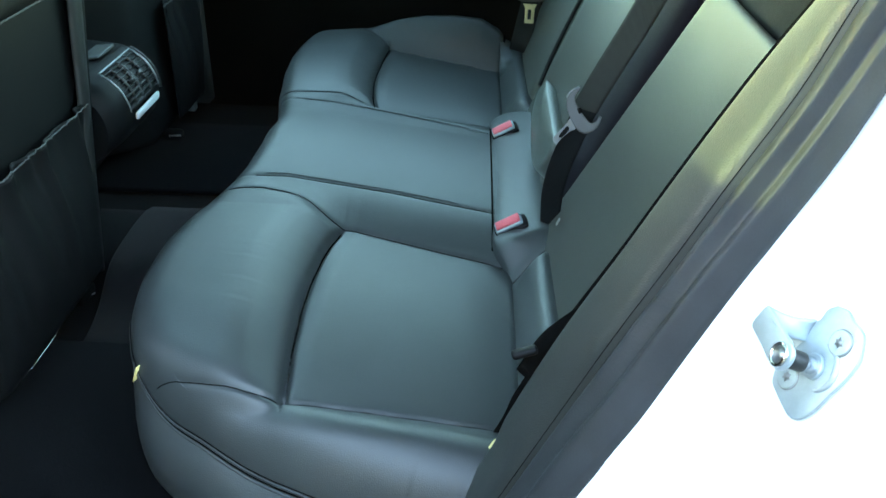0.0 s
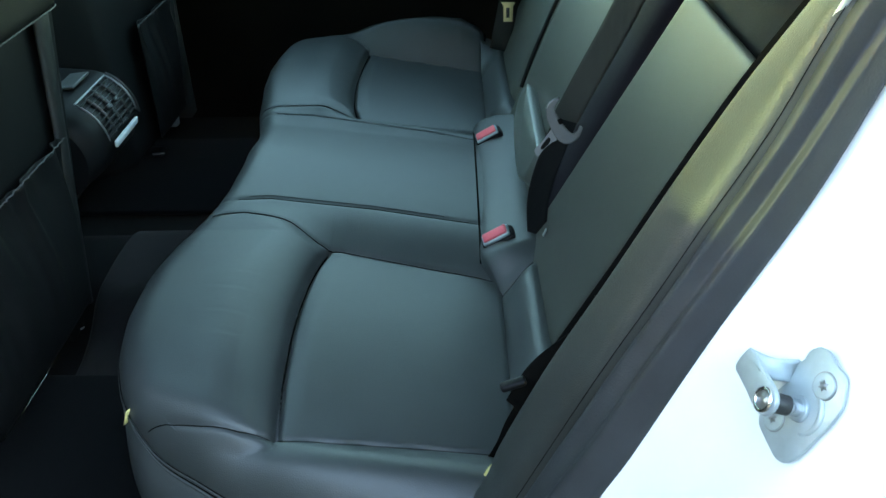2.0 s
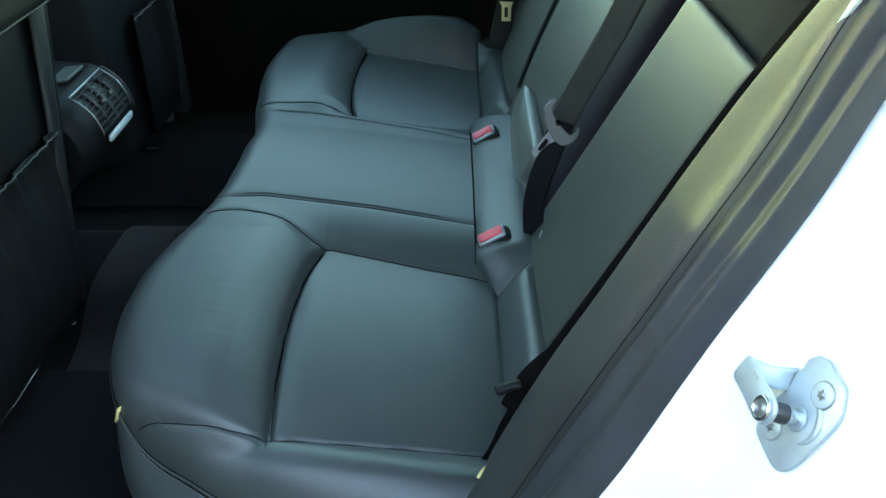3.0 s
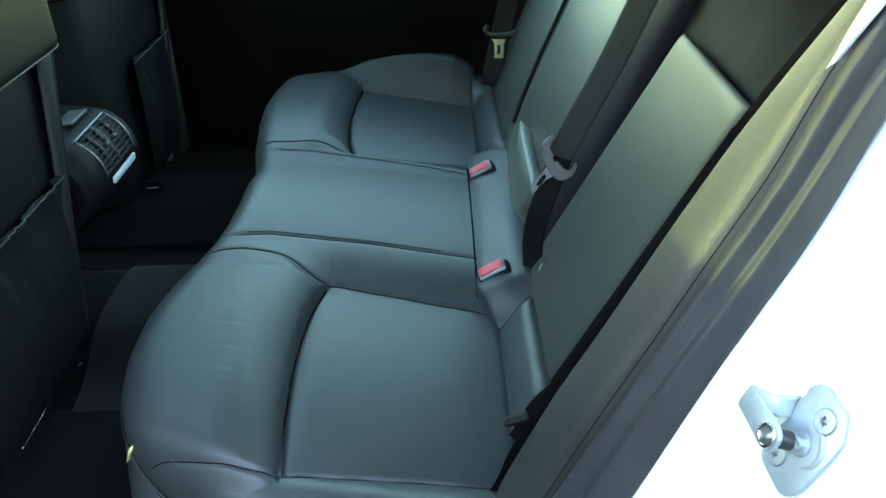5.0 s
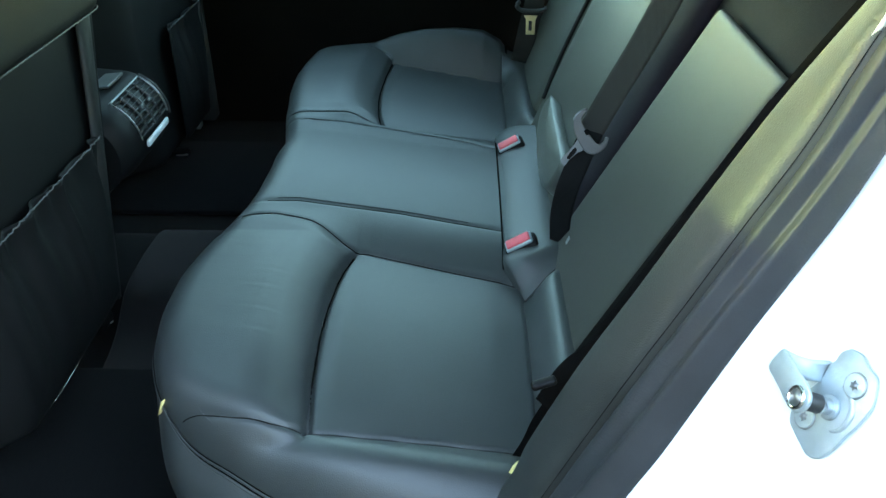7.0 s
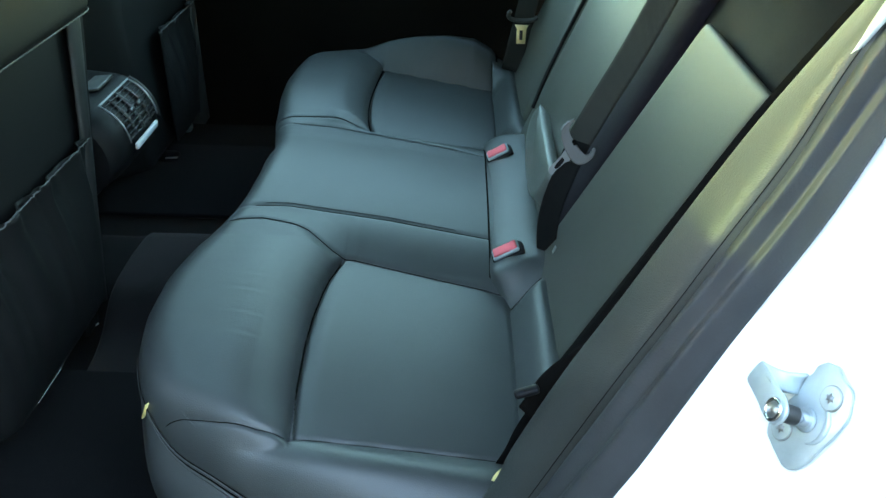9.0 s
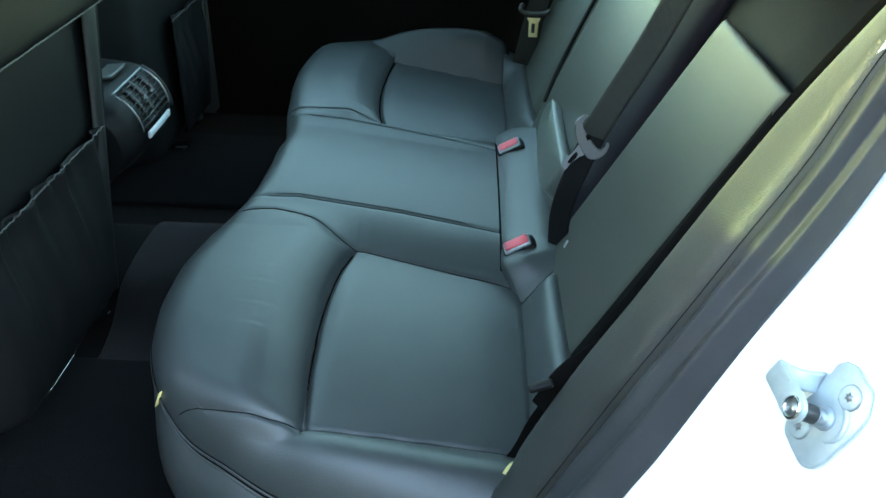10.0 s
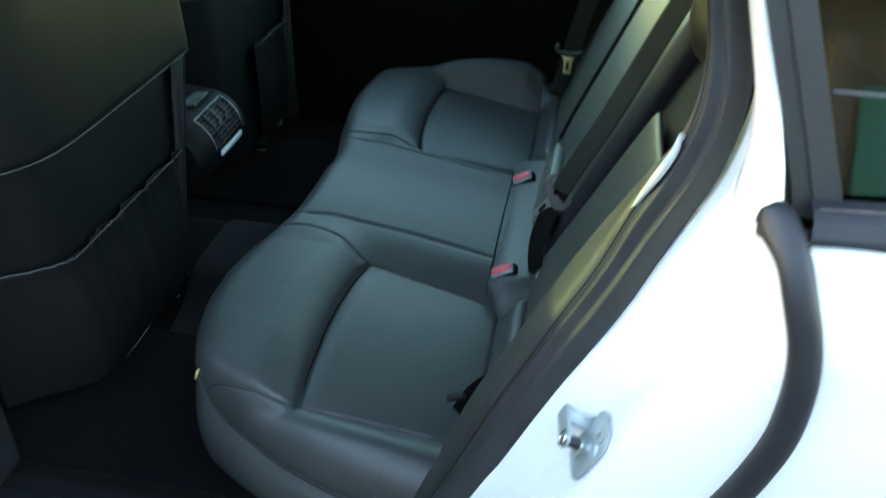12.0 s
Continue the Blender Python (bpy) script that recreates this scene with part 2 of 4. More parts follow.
def lobe(edge, n, height):
    """A rounded cushion on a closed outline, swelling along n."""
    o = spline(list(edge) + [edge[0]], 60)
    c = sum(o[:-1], Vector()) / (len(o) - 1)
    rows = []
    for k in range(14):
        q = k / 13
        w = math.sin(math.pi / 2 * q)
        rows.append([c + (p - c) * (1 - w * 0.999) + n * (height * (1 - (1 - w) ** 1.8)) for p in o])
    base = [[p + Vector((0.02, 0, -0.02)) for p in o]]
    return sheet(base + rows)


def smooth_step(a, b, x):
    t = min(1.0, max(0.0, (x - a) / (b - a)))  # a may lie above b: then it falls
    return t * t * (3 - 2 * t)


# ---- ground and shell of the car ----
MID = 0.66  # middle of the car across


def build_ground():
    bm = bmesh.new()
    bmesh.ops.create_grid(bm, x_segments=40, y_segments=40, size=400)
    ob = part("ground", bm, ASPHALT)
    tagged(ob, "grey asphalt of the open parking place", "ground", kind="structure")


# rails along the rear edge of the door opening, from low to high
TRIM_IN = [(-0.02, -0.03, 0.3), (0.061, -0.046, 0.476), (0.082, -0.059, 0.555), (0.121, -0.082, 0.677), (0.16, -0.095, 0.772), (0.185, -0.102, 0.833), (0.215, -0.11, 0.904), (0.244, -0.118, 0.968), (0.284, -0.126, 1.042), (0.32, -0.13, 1.1), (0.33, -0.14, 1.16), (0.318, -0.14, 1.22), (0.29, -0.135, 1.36)]
TRIM_OUT = [(-0.01, -0.13, 0.30), (0.104, -0.138, 0.578), (0.155, -0.159, 0.727), (0.186, -0.165, 0.803), (0.214, -0.17, 0.874), (0.245, -0.171, 0.944), (0.268, -0.171, 1.012), (0.303, -0.168, 1.10), (0.309, -0.155, 1.16), (0.299, -0.145, 1.22), (0.27, -0.138, 1.36)]
SEAL_OUT = [(-0.03, -0.26, 0.3), (0.09, -0.25, 0.6), (0.15, -0.237, 0.7), (0.2025, -0.22, 0.8), (0.233, -0.212, 0.85), (0.262, -0.205, 0.9), (0.295, -0.195, 0.97), (0.333, -0.183, 1.045), (0.343, -0.18, 1.085), (0.347, -0.178, 1.115), (0.345, -0.175, 1.15), (0.336, -0.165, 1.19), (0.320, -0.15, 1.25), (0.285, -0.14, 1.36)]
JAMB_OUT = [(0.02, -0.32, 0.30), (0.21, -0.325, 0.6), (0.306, -0.325, 0.70), (0.355, -0.325, 0.775), (0.385, -0.325, 0.845), (0.399, -0.325, 0.92), (0.400, -0.32, 0.98), (0.386, -0.305, 1.045), (0.374, -0.268, 1.085), (0.373, -0.236, 1.11), (0.364, -0.212, 1.15), (0.343, -0.192, 1.21), (0.314, -0.165, 1.30), (0.294, -0.15, 1.36)]
N = 90


def build_body():
    car = thing("car_body", "white car body with the rear door opening, dark seals and trim", "car body")
    heights = np.linspace(0.301, 1.359, N)

    def by_height(pts):
        q = np.array(spline(pts, 400))
        return [Vector((np.interp(z, q[:, 2], q[:, 0]), np.interp(z, q[:, 2], q[:, 1]), z)) for z in heights]
    ti, to, so, jo = (by_height(q) for q in (TRIM_IN, TRIM_OUT, SEAL_OUT, JAMB_OUT))
    so = [p + (q - p) * 0.80 for p, q in zip(to, so)]
    # upholstered side trim between backrest and seal: a soft roll
    rows = []
    for a, b in zip(ti, to):
        w = b - a
        up = Vector((-0.85, 0, 0.5))
        row = []
        for s, h in ((0.0, -0.001), (0.03, 0.0005), (0.07, 0.0015), (0.14, 0.003), (0.3, 0.005), (0.45, 0.0062), (0.6, 0.0068), (0.7, 0.007), (0.78, 0.0066), (0.84, 0.0055), (0.89, 0.0036), (0.93, 0.001), (0.965, -0.0022), (1.0, -0.006)):
            row.append(a + w * s + up * h)
        row.append(b + Vector((0.02, 0.004, -0.018)))
        rows.append(row)
    part("side_trim", sheet(rows), TRIM, car, "grained charcoal side trim beside the backrest")
    # black sheet in place of the shade in the gap beside the trim
    part("trim_gap_shade", sheet([[a + Vector((0.028, 0.06, -0.022)), a + Vector((0.019 - 0.007 * (1 - smooth_step(0.5, 0.75, a.z)), 0.062, -0.0225)), a + Vector((0.034, 0.09, -0.04))] for a in ti]), SEAM_SHADE, car, "black sheet standing for the shade in the gap")
    # black sheet for the shade at the bottom of the gap beside the backrest
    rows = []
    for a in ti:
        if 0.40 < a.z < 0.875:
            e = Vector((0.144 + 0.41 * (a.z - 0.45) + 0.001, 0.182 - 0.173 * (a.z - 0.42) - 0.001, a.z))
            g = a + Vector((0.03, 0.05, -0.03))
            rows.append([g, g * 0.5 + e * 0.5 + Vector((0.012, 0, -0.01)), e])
    part("gap_shade", sheet(rows), SEAM_SHADE, car, "black sheet for the shade down in the gap")
    # fine seam along the outer edge of the trim
    pts = [p * 0.93 + q * 0.07 + Vector((-0.0012, 0, 0.0006)) for p, q in zip(to, ti)]
    part("trim_seam", sweep(pts, ring(0.00035, 0.00035, 6), up=(1, 0, 0)), SEAM_SHADE, car, "fine dark seam")
    # door seal: carrier, ridge, groove, bulb
    rows = []
    prof = [(0.0, -0.006), (0.015, -0.0025), (0.06, 0.0002), (0.12, 0.0028), (0.17, 0.0044), (0.21, 0.0052), (0.24, 0.0054), (0.28, 0.0047), (0.34, 0.0032), (0.41, 0.0014), (0.47, 0.0), (0.51, -0.0004), (0.54, 0.0002), (0.59, 0.0016), (0.64, 0.003), (0.68, 0.0037), (0.71, 0.0036), (0.76, 0.002), (0.82, -0.0008), (0.88, -0.004), (0.94, -0.0075), (0.98, -0.0102), (1.0, -0.0128), (0.97, -0.022)]
    for k, (a, b) in enumerate(zip(to, so)):
        w = b - a
        along = to[min(k + 1, N - 1)] - to[max(k - 1, 0)]
        up = w.cross(along).normalized()
        up = -up if up.x > 0 else up
        up = (up + Vector((-0.8, -0.25, 0.45)).normalized() * 0.5).normalized()
        rows.append([a + w * s + up * h for s, h in prof])
    part("door_seal", sheet(rows), RUBBER, car, "black ribbed rubber door seal")
    # painted jamb
    rows = []
    for a, b in zip(so, jo):
        back = 0.2595 + (-0.196 * (-0.235 + 0.2714) + 0.393 * (a.z - 0.8049)) / 0.899 + 0.009
        out = 0.2595 + (-0.196 * (-0.298 + 0.2714) + 0.393 * (a.z - 0.8049)) / 0.899 + 0.009
        deep = smooth_step(1.03, 0.96, a.z)
        ends = [a + Vector((0.015, 0.015, 0)), a + Vector((0.021, 0.004, 0))]
        line = [a + (b - a) * 0.35, a + (b - a) * 0.7 - Vector((0, 0.01, 0))]
        ends += [line[0] * (1 - deep) + Vector((max(back, a.x + 0.03), -0.235, a.z)) * deep, line[1] * (1 - deep) + Vector((max(out, a.x + 0.04), -0.298, a.z)) * deep]
        ends += [b * 0.85 + ends[-1] * 0.15 + Vector((0, -0.008, 0)) * deep, b]
        rows.append([a + Vector((0.02, 0.05, 0))] + spline(ends, 40) + [b + Vector((0.0005 + 0.0115 * smooth_step(1.07, 1.03, b.z), 0.012, 0))])
    part("door_jamb", sheet(rows), PAINT, car, "white painted door jamb")
    # quarter panel behind the jamb, below the window
    edge = spline(JAMB_OUT, 200)
    rows = []
    for k in range(50):
        z = 0.30 + (1.062 - 0.30) * k / 49
        e = min(edge, key=lambda q: abs(q.z - z))
        skin = float(np.interp(z, [0.3, 0.6, 0.9, 1.0, 1.04, 1.062], [-0.31, -0.335, -0.336, -0.325, -0.295, -0.262]))
        row = [Vector((e.x + 0.006, skin + 0.02, z))]
        for j in range(24):
            s = j / 23
            x = e.x + 0.006 + (1.6 - e.x) * s * s
            row.append(Vector((x, skin - 0.012 * math.sin(math.pi * (z - 0.3) / 0.9) * min(1, s * 3), z)))
        rows.append(row)
    part("quarter_panel", sheet(rows), PAINT, car, "white painted quarter panel")
    # edge seal on the outer jamb
    path = spline([(0.358, -0.268, 1.086), (0.368, -0.282, 1.084), (0.379, -0.305, 1.07), (0.388, -0.32, 1.045), (0.399, -0.329, 1.01), (0.4045, -0.334, 0.97), (0.404, -0.335, 0.92), (0.395, -0.335, 0.875), (0.379, -0.335, 0.825), (0.3555, -0.335, 0.77), (0.327, -0.335, 0.718), (0.27, -0.335, 0.645), (0.19, -0.335, 0.56), (0.09, -0.33, 0.45), (0.0, -0.33, 0.35)], 90)
    bm = sweep(path, ring(0.0132, 0.011, 14, 2.6), up=(0, -1, 0), scale=lambda s: 0.62 + 0.38 * smooth_step(0, 0.03, s) if s < 0.03 else (1.25 - 0.25 * smooth_step(0.03, 0.16, s)))
    part("edge_seal", bm, EDGERUBBER, car, "thick black rubber edge seal")
    # side window behind the door
    left = spline([(0.389, -0.232, 1.07), (0.380, -0.223, 1.1), (0.364, -0.208, 1.15), (0.343, -0.19, 1.21), (0.313, -0.163, 1.30), (0.292, -0.145, 1.36)], 24)
    right = spline([(0.430, -0.232, 1.07), (0.4195, -0.223, 1.1), (0.4025, -0.208, 1.15), (0.3815, -0.19, 1.21), (0.35, -0.163, 1.30), (0.33, -0.145, 1.36)], 24)
    steps = ((0.0, 0.02), (0.0, -0.003), (0.03, -0.006), (0.4, -0.007), (0.43, -0.011), (0.96, -0.012), (1.0, -0.008), (1.0, 0.012))
    win = part("side_window_frame", sheet([[a + (b - a) * s + Vector((0, h, 0)) for s, h in steps] for a, b in zip(left, right)]), PLASTIC, car, "black window frame", smooth=False)
    part("belt_moulding", sheet([[Vector((x, -0.25 - dy, z + 0.06 * (x - 0.4))) for z, dy in ((1.06, -0.01), (1.06, 0.012), (1.063, 0.02), (1.07, 0.021), (1.082, 0.014), (1.088, 0.004), (1.088, -0.012))]
                                 for x in [0.398 + 0.03 * k for k in range(40)]]), EDGERUBBER, win, "dark window belt moulding", smooth=False)
    # pale rod drawn as the highlight along the top of the moulding
    part("moulding_highlight", sweep([Vector((x, -0.256, 1.0885 + 0.06 * (x - 0.4))) for x in (0.402, 0.7, 1.1, 1.5)], ring(0.0012, 0.0012, 6)), THREAD_GLINT, win, "thin pale rod for the highlight on the moulding")
    part("pane", sheet([[Vector((x, -0.235 + 0.3 * (z - 1.06), z)) for x in (0.36, 0.5, 0.8, 1.2, 1.55)] for z in (1.06, 1.15, 1.24, 1.35)]), DARKGLASS, win, "dark tinted side glass")
    # thin bar modelled in place of a line reflected by the pane
    part("reflection_line", rbox(1.0, 0.002, 0.0035, 0.001, 1, pose(0.9, -0.204, 1.1665)), THREAD_GLINT, win, "pale thin bar for a reflected line in the glass")
    # light upper pillar trim
    a = spline([(0.279, -0.165, 1.008), (0.284, -0.166, 1.03), (0.294, -0.166, 1.055), (0.304, -0.167, 1.078), (0.309, -0.169, 1.092)], 24)
    b = spline([(0.279, -0.1655, 1.008), (0.287, -0.172, 1.03), (0.297, -0.177, 1.055), (0.306, -0.176, 1.078), (0.309, -0.1695, 1.092)], 24)
    part("upper_pillar_trim", sheet([[p + Vector((-0.010, 0.003, 0.008)), (p + q) / 2 + Vector((-0.013, 0, 0.010)), q + Vector((-0.010, 0, 0.008))] for p, q in zip(a, b)], thick=0.004), LIGHTTRIM, car, "pale upper pillar trim")
    # sill under the opening
    part("sill", sheet([[Vector((x, y, z)) for y, z in ((-0.06, 0.26), (-0.10, 0.31), (-0.15, 0.32), (-0.2, 0.315), (-0.25, 0.30), (-0.29, 0.26), (-0.30, 0.12))] for x in (-2.2, -1.2, -0.6, 0.0, 0.12)]), PLASTIC, car, "black plastic covered door sill")
    # roof, pillars, far side
    def roof_z(x, y):
        return 1.40 - 0.07 * ((y - MID) / 0.86) ** 4 - 0.15 * max(0, x - 0.3) ** 2 - 0.15 * max(0, -0.7 - x) ** 2
    xs = [-1.05, -0.95, -0.78, -0.5, -0.2, 0.1, 0.42, 0.5, 0.65]
    ys = [-0.20 + (2 * MID + 0.40) * k / 20 for k in range(21)]
    hole = lambda i, j: not (4 <= i < 18 and 1 <= j < 3)
    part("roof", sheet([[Vector((x, y, roof_z(x, y))) for x in xs] for y in ys], keep=hole, thick=0.02), PAINT, car, "white painted roof")
    part("headliner", sheet([[Vector((x, y, roof_z(x, y) - 0.03)) for x in xs] for y in ys], keep=hole), HEADLINER, car, "light grey cloth headliner")
    # unseen pane added over a roof opening to light the seats from above
    part("roof_light_opening", sheet([[Vector((x, y, roof_z(x, y) + 0.004)) for x in xs[1:4]] for y in ys[4:19]]), GLASS, car, "glass added in the roof to let light in")
    # unseen pillars, their widths set to shade the jamb but not the trim
    for y in (-0.20, 2 * MID + 0.20):
        inward = 1 if y < MID else -1
        part("pillar", sheet([[Vector((-0.78 + dx, y + dy * inward, z)) for dx, dy in ((-0.08, w), (-0.08, -0.04), (0.10, -0.04), (0.10, w), (-0.08, w))] for z, w in ((0.28, 0.1), (0.8, 0.1), (0.88, 0.03), (1.14, 0.03), (1.19, 0.16), (1.38, 0.18))]), PLASTIC, car, "black middle pillar")
    # unseen box added to block light between front seat and pillar
    part("light_blocker", rbox(0.2, 0.19, 0.5, 0.03, 3, pose(-0.76, -0.115, 0.54)), PLASTIC, car, "black box added to block light beside the pillar")
    part("roof_rail", sheet([[Vector((x, y, z)) for y, z in ((-0.12, 1.33), (-0.16, 1.315), (-0.21, 1.325), (-0.25, 1.345), (-0.24, 1.37), (-0.19, 1.385))] for x in (-1.1, -0.8, 0, 0.33, 1.0, 1.6)]), PAINT, car, "white painted roof rail")
    # far side: lower wall and glass
    yf = 2 * MID + 0.10
    part("far_side_panel", rbox(3.2, 0.1, 0.66, 0.02, 2, pose(0.1, yf + 0.10, 0.57)), FARSIDE, car, "dark far side lining")
    part("far_pane", sheet([[Vector((x, yf + 0.12, z)) for x in (-1.1, -0.5, 0.1, 0.7, 1.3)] for z in (0.9, 1.1, 1.355)]), SIDEGLASS, car, "tinted far side glass")
    # unseen dashboard, as high as the sun patch on the trim needs
    part("dashboard", rbox(0.25, 0.56, 0.795, 0.08, 4, pose(-1.6, 0.1, 0.6425)), PLASTIC, car, "dark dashboard")
    # raised block added to keep the sun off the middle backrest
    part("sun_block_hood", rbox(0.25, 1.12, 0.86, 0.08, 4, pose(-1.6, 0.94, 0.675)), PLASTIC, car, "dark unseen block added to shade the middle backrest")
    for x0, z0, x1, z1, name in ((-1.72, 0.98, -1.04, 1.37, "windscreen"), (1.35, 1.05, 0.66, 1.36, "rear_screen")):
        part(name, sheet([[Vector((x, y, z)) for y in (-0.1, 0.3, MID, 1.0, 1.42)] for x, z in ((x0, z0), (x1, z1))]), SCREENGLASS, car, "green tinted glass")
    # unseen front door, windowless and lengthened to block stray sun
    part("near_front_door", rbox(1.5, 0.08, 1.12, 0.02, 2, pose(-1.565, -0.25, 0.8)), PAINT, car, "front door built solid to the roof to block the sun")
    part("quarter_lining", sheet([[Vector((x, y, z)) for x, y in ((0.30 + 0.4 * (z - 0.5), 0.30), (0.36 + 0.4 * (z - 0.5), 0.1), (0.36 + 0.4 * (z - 0.5), -0.15))] for z in (0.2, 0.5, 0.8, 1.0, 1.2)], thick=-0.01), LINING, car, "dark grey quarter lining")
    part("parcel_shelf", sheet([[Vector((x, y, z)) for y in (-0.12, 0.2, 0.6, 1.0, 1.45)] for x, z in ((0.40, 0.80), (0.42, 0.9), (0.45, 1.0), (0.52, 1.035), (1.1, 1.04), (1.4, 1.05))], thick=-0.01), DARKFELT, car, "dark felt parcel shelf")
    return car


def build_floor():
    fl = new("floor")
    tagged(fl, "charcoal carpeted car floor with a raised tunnel", "floor", kind="structure")
    prof = [(-0.10, 0.30), (-0.05, 0.27), (0.0, 0.255), (0.2, 0.25), (0.36, 0.25), (0.42, 0.255), (0.47, 0.272), (0.515, 0.303), (0.55, 0.317), (0.60, 0.322), (0.66, 0.323), (0.72, 0.319), (0.755, 0.310), (0.78, 0.292), (0.80, 0.268), (0.84, 0.252), (1.1, 0.25), (1.45, 0.255), (1.62, 0.3)]
    p = spline([(0, y, z) for y, z in prof], 70)
    part("carpet", sheet([[Vector((x, q.y, q.z)) for q in p] for x in [-1.5 + 0.07 * k for k in range(24)]]), CARPET, fl)
    # carpet again over the tunnel, in a paler colour where more light falls
    top = [q for q in p if 0.36 < q.y < 0.79]
    part("tunnel_cover", sheet([[Vector((x, q.y, q.z + h)) for q in top] for x, h in ((-0.609, 0.0), (-0.607, 0.007), (-0.603, 0.01), (-0.45, 0.01), (-0.3, 0.01), (-0.1, 0.01))]), TUNNEL, fl, "tunnel carpet, paler for the light on it")
    bm = rbox(0.62, 0.385, 0.012, 0.005, 2, pose(-0.62, 0.1875, 0.263))
    ob = part("floor_mat", bm, MAT)
    tagged(ob, "black pile floor mat in the rear footwell", "floor mat", "floor mats")
    # second mat, added to darken the far footwell
    copy_thing(ob, pose(0.02, 0.93, 0))


# ---- rear seat cushion ----
X_REAR = 0.118
D_FRONT = [(0, -0.345), (0.1, -0.35), (0.17, -0.362), (0.26, -0.388), (0.37, -0.402), (0.46, -0.4), (0.53, -0.388), (0.58, -0.368), (0.615, -0.345), (0.644, -0.312), (0.664, -0.275), (0.684, -0.238), (0.702, -0.19), (0.722, -0.142), (0.742, -0.06), (0.754, 0.04), (0.761, 0.13)]
dd = np.linspace(0, 0.761, 420)
ff = np.interp(dd, [a for a, _ in D_FRONT], [b for _, b in D_FRONT])
ff = np.convolve(np.pad(ff, 8, mode="edge"), np.ones(17) / 17, mode="valid")
ff[-9:] = np.interp(dd[-9:], [a for a, _ in D_FRONT], [b for _, b in D_FRONT])
SEG_X, SEG_D = np.diff(ff), np.diff(dd)
SEG_LEN = SEG_X ** 2 + SEG_D ** 2
D_END = {-1: 0.76, 1: 0.80}


def near_d(d, side):
    """The far seat is a little wider outside its insert than the near one."""
    return d if side < 0 else d - 0.042 * smooth_step(0.48, 0.66, d)


def front_x(d, side=-1):
    extra = 0.014 * math.exp(-((d - 0.34) / 0.16) ** 2) + 0.010 * smooth_step(0.03, 0.14, d) * smooth_step(0.66, 0.54, d) if side > 0 else 0.0
    return float(np.interp(near_d(d, side), dd, ff)) + extra


def edge_round(d, side):
    """Reach and depth of the rounded upper edge: small in front, wide along the door."""
    w = smooth_step(0.585, 0.685, near_d(d, side))
    return 0.052 + 0.045 * w, 0.046 + 0.054 * w


def edge_drop(x, d, side):
    e = near_d(d, side)
    xf = front_x(d, side)
    if x <= xf + 1e-6:
        gap = 0.0
    else:
        px, pd = x - xf + float(np.interp(e, dd, ff)) - ff[:-1], e - dd[:-1]
        u = np.clip((px * SEG_X + pd * SEG_D) / SEG_LEN, 0, 1)
        gap = float(np.min((px - u * SEG_X) ** 2 + (pd - u * SEG_D) ** 2)) ** 0.5
    r, rz = edge_round(d, side)
    t = max(0.0, 1 - gap / r)
    return rz * (1 - math.sqrt(max(0.0, 1 - t ** 2.7)))


def seam_a(d):  # front groove of the seat insert
    return float(np.interp(d, [0.25, 0.275, 0.30, 0.334, 0.40, 0.46, 0.552, 0.643], [-0.158, -0.166, -0.172, -0.177, -0.182, -0.183, -0.179, -0.170]))


def seam_b(x):  # outer seam of the insert
    return float(np.interp(x, [-0.345, -0.334, -0.322, -0.293, -0.25, -0.208, -0.167, -0.05, 0.1], [0.612, 0.620, 0.629, 0.635, 0.645, 0.650, 0.646, 0.640, 0.634]))


def seam_c(x, side=-1):  # inner seam of the outer seats
    if side > 0:
        return float(np.interp(x, [-0.36, -0.32, -0.24, -0.16, 0.0, 0.07, 0.12], [0.232, 0.235, 0.243, 0.243, 0.256, 0.266, 0.28]))
    return float(np.interp(x, [-0.40, -0.345, -0.295, -0.256, -0.216, -0.175, -0.155, -0.139, -0.084, 0.007, 0.07, 0.12], [0.225, 0.203, 0.193, 0.202, 0.217, 0.242, 0.249, 0.244, 0.251, 0.264, 0.270, 0.282]))


def seam_d(x, side=-1):  # edge seam of the middle place
    if side > 0:
        return float(np.interp(x, [-0.36, -0.32, -0.24, -0.16, 0.0, 0.07, 0.12], [0.196, 0.202, 0.213, 0.207, 0.192, 0.174, 0.168]))
    return float(np.interp(x, [-0.4, -0.322, -0.265, -0.093, 0.073, 0.12], [0.16, 0.152, 0.138, 0.140, 0.154, 0.160]))


def z_mid(x):
    return 0.4855 - 0.131 * x


def z_in(x):
    return 0.459 - 0.167 * x


def groove(dist, width, depth):
    return -depth * math.exp(-(dist / width) ** 2)


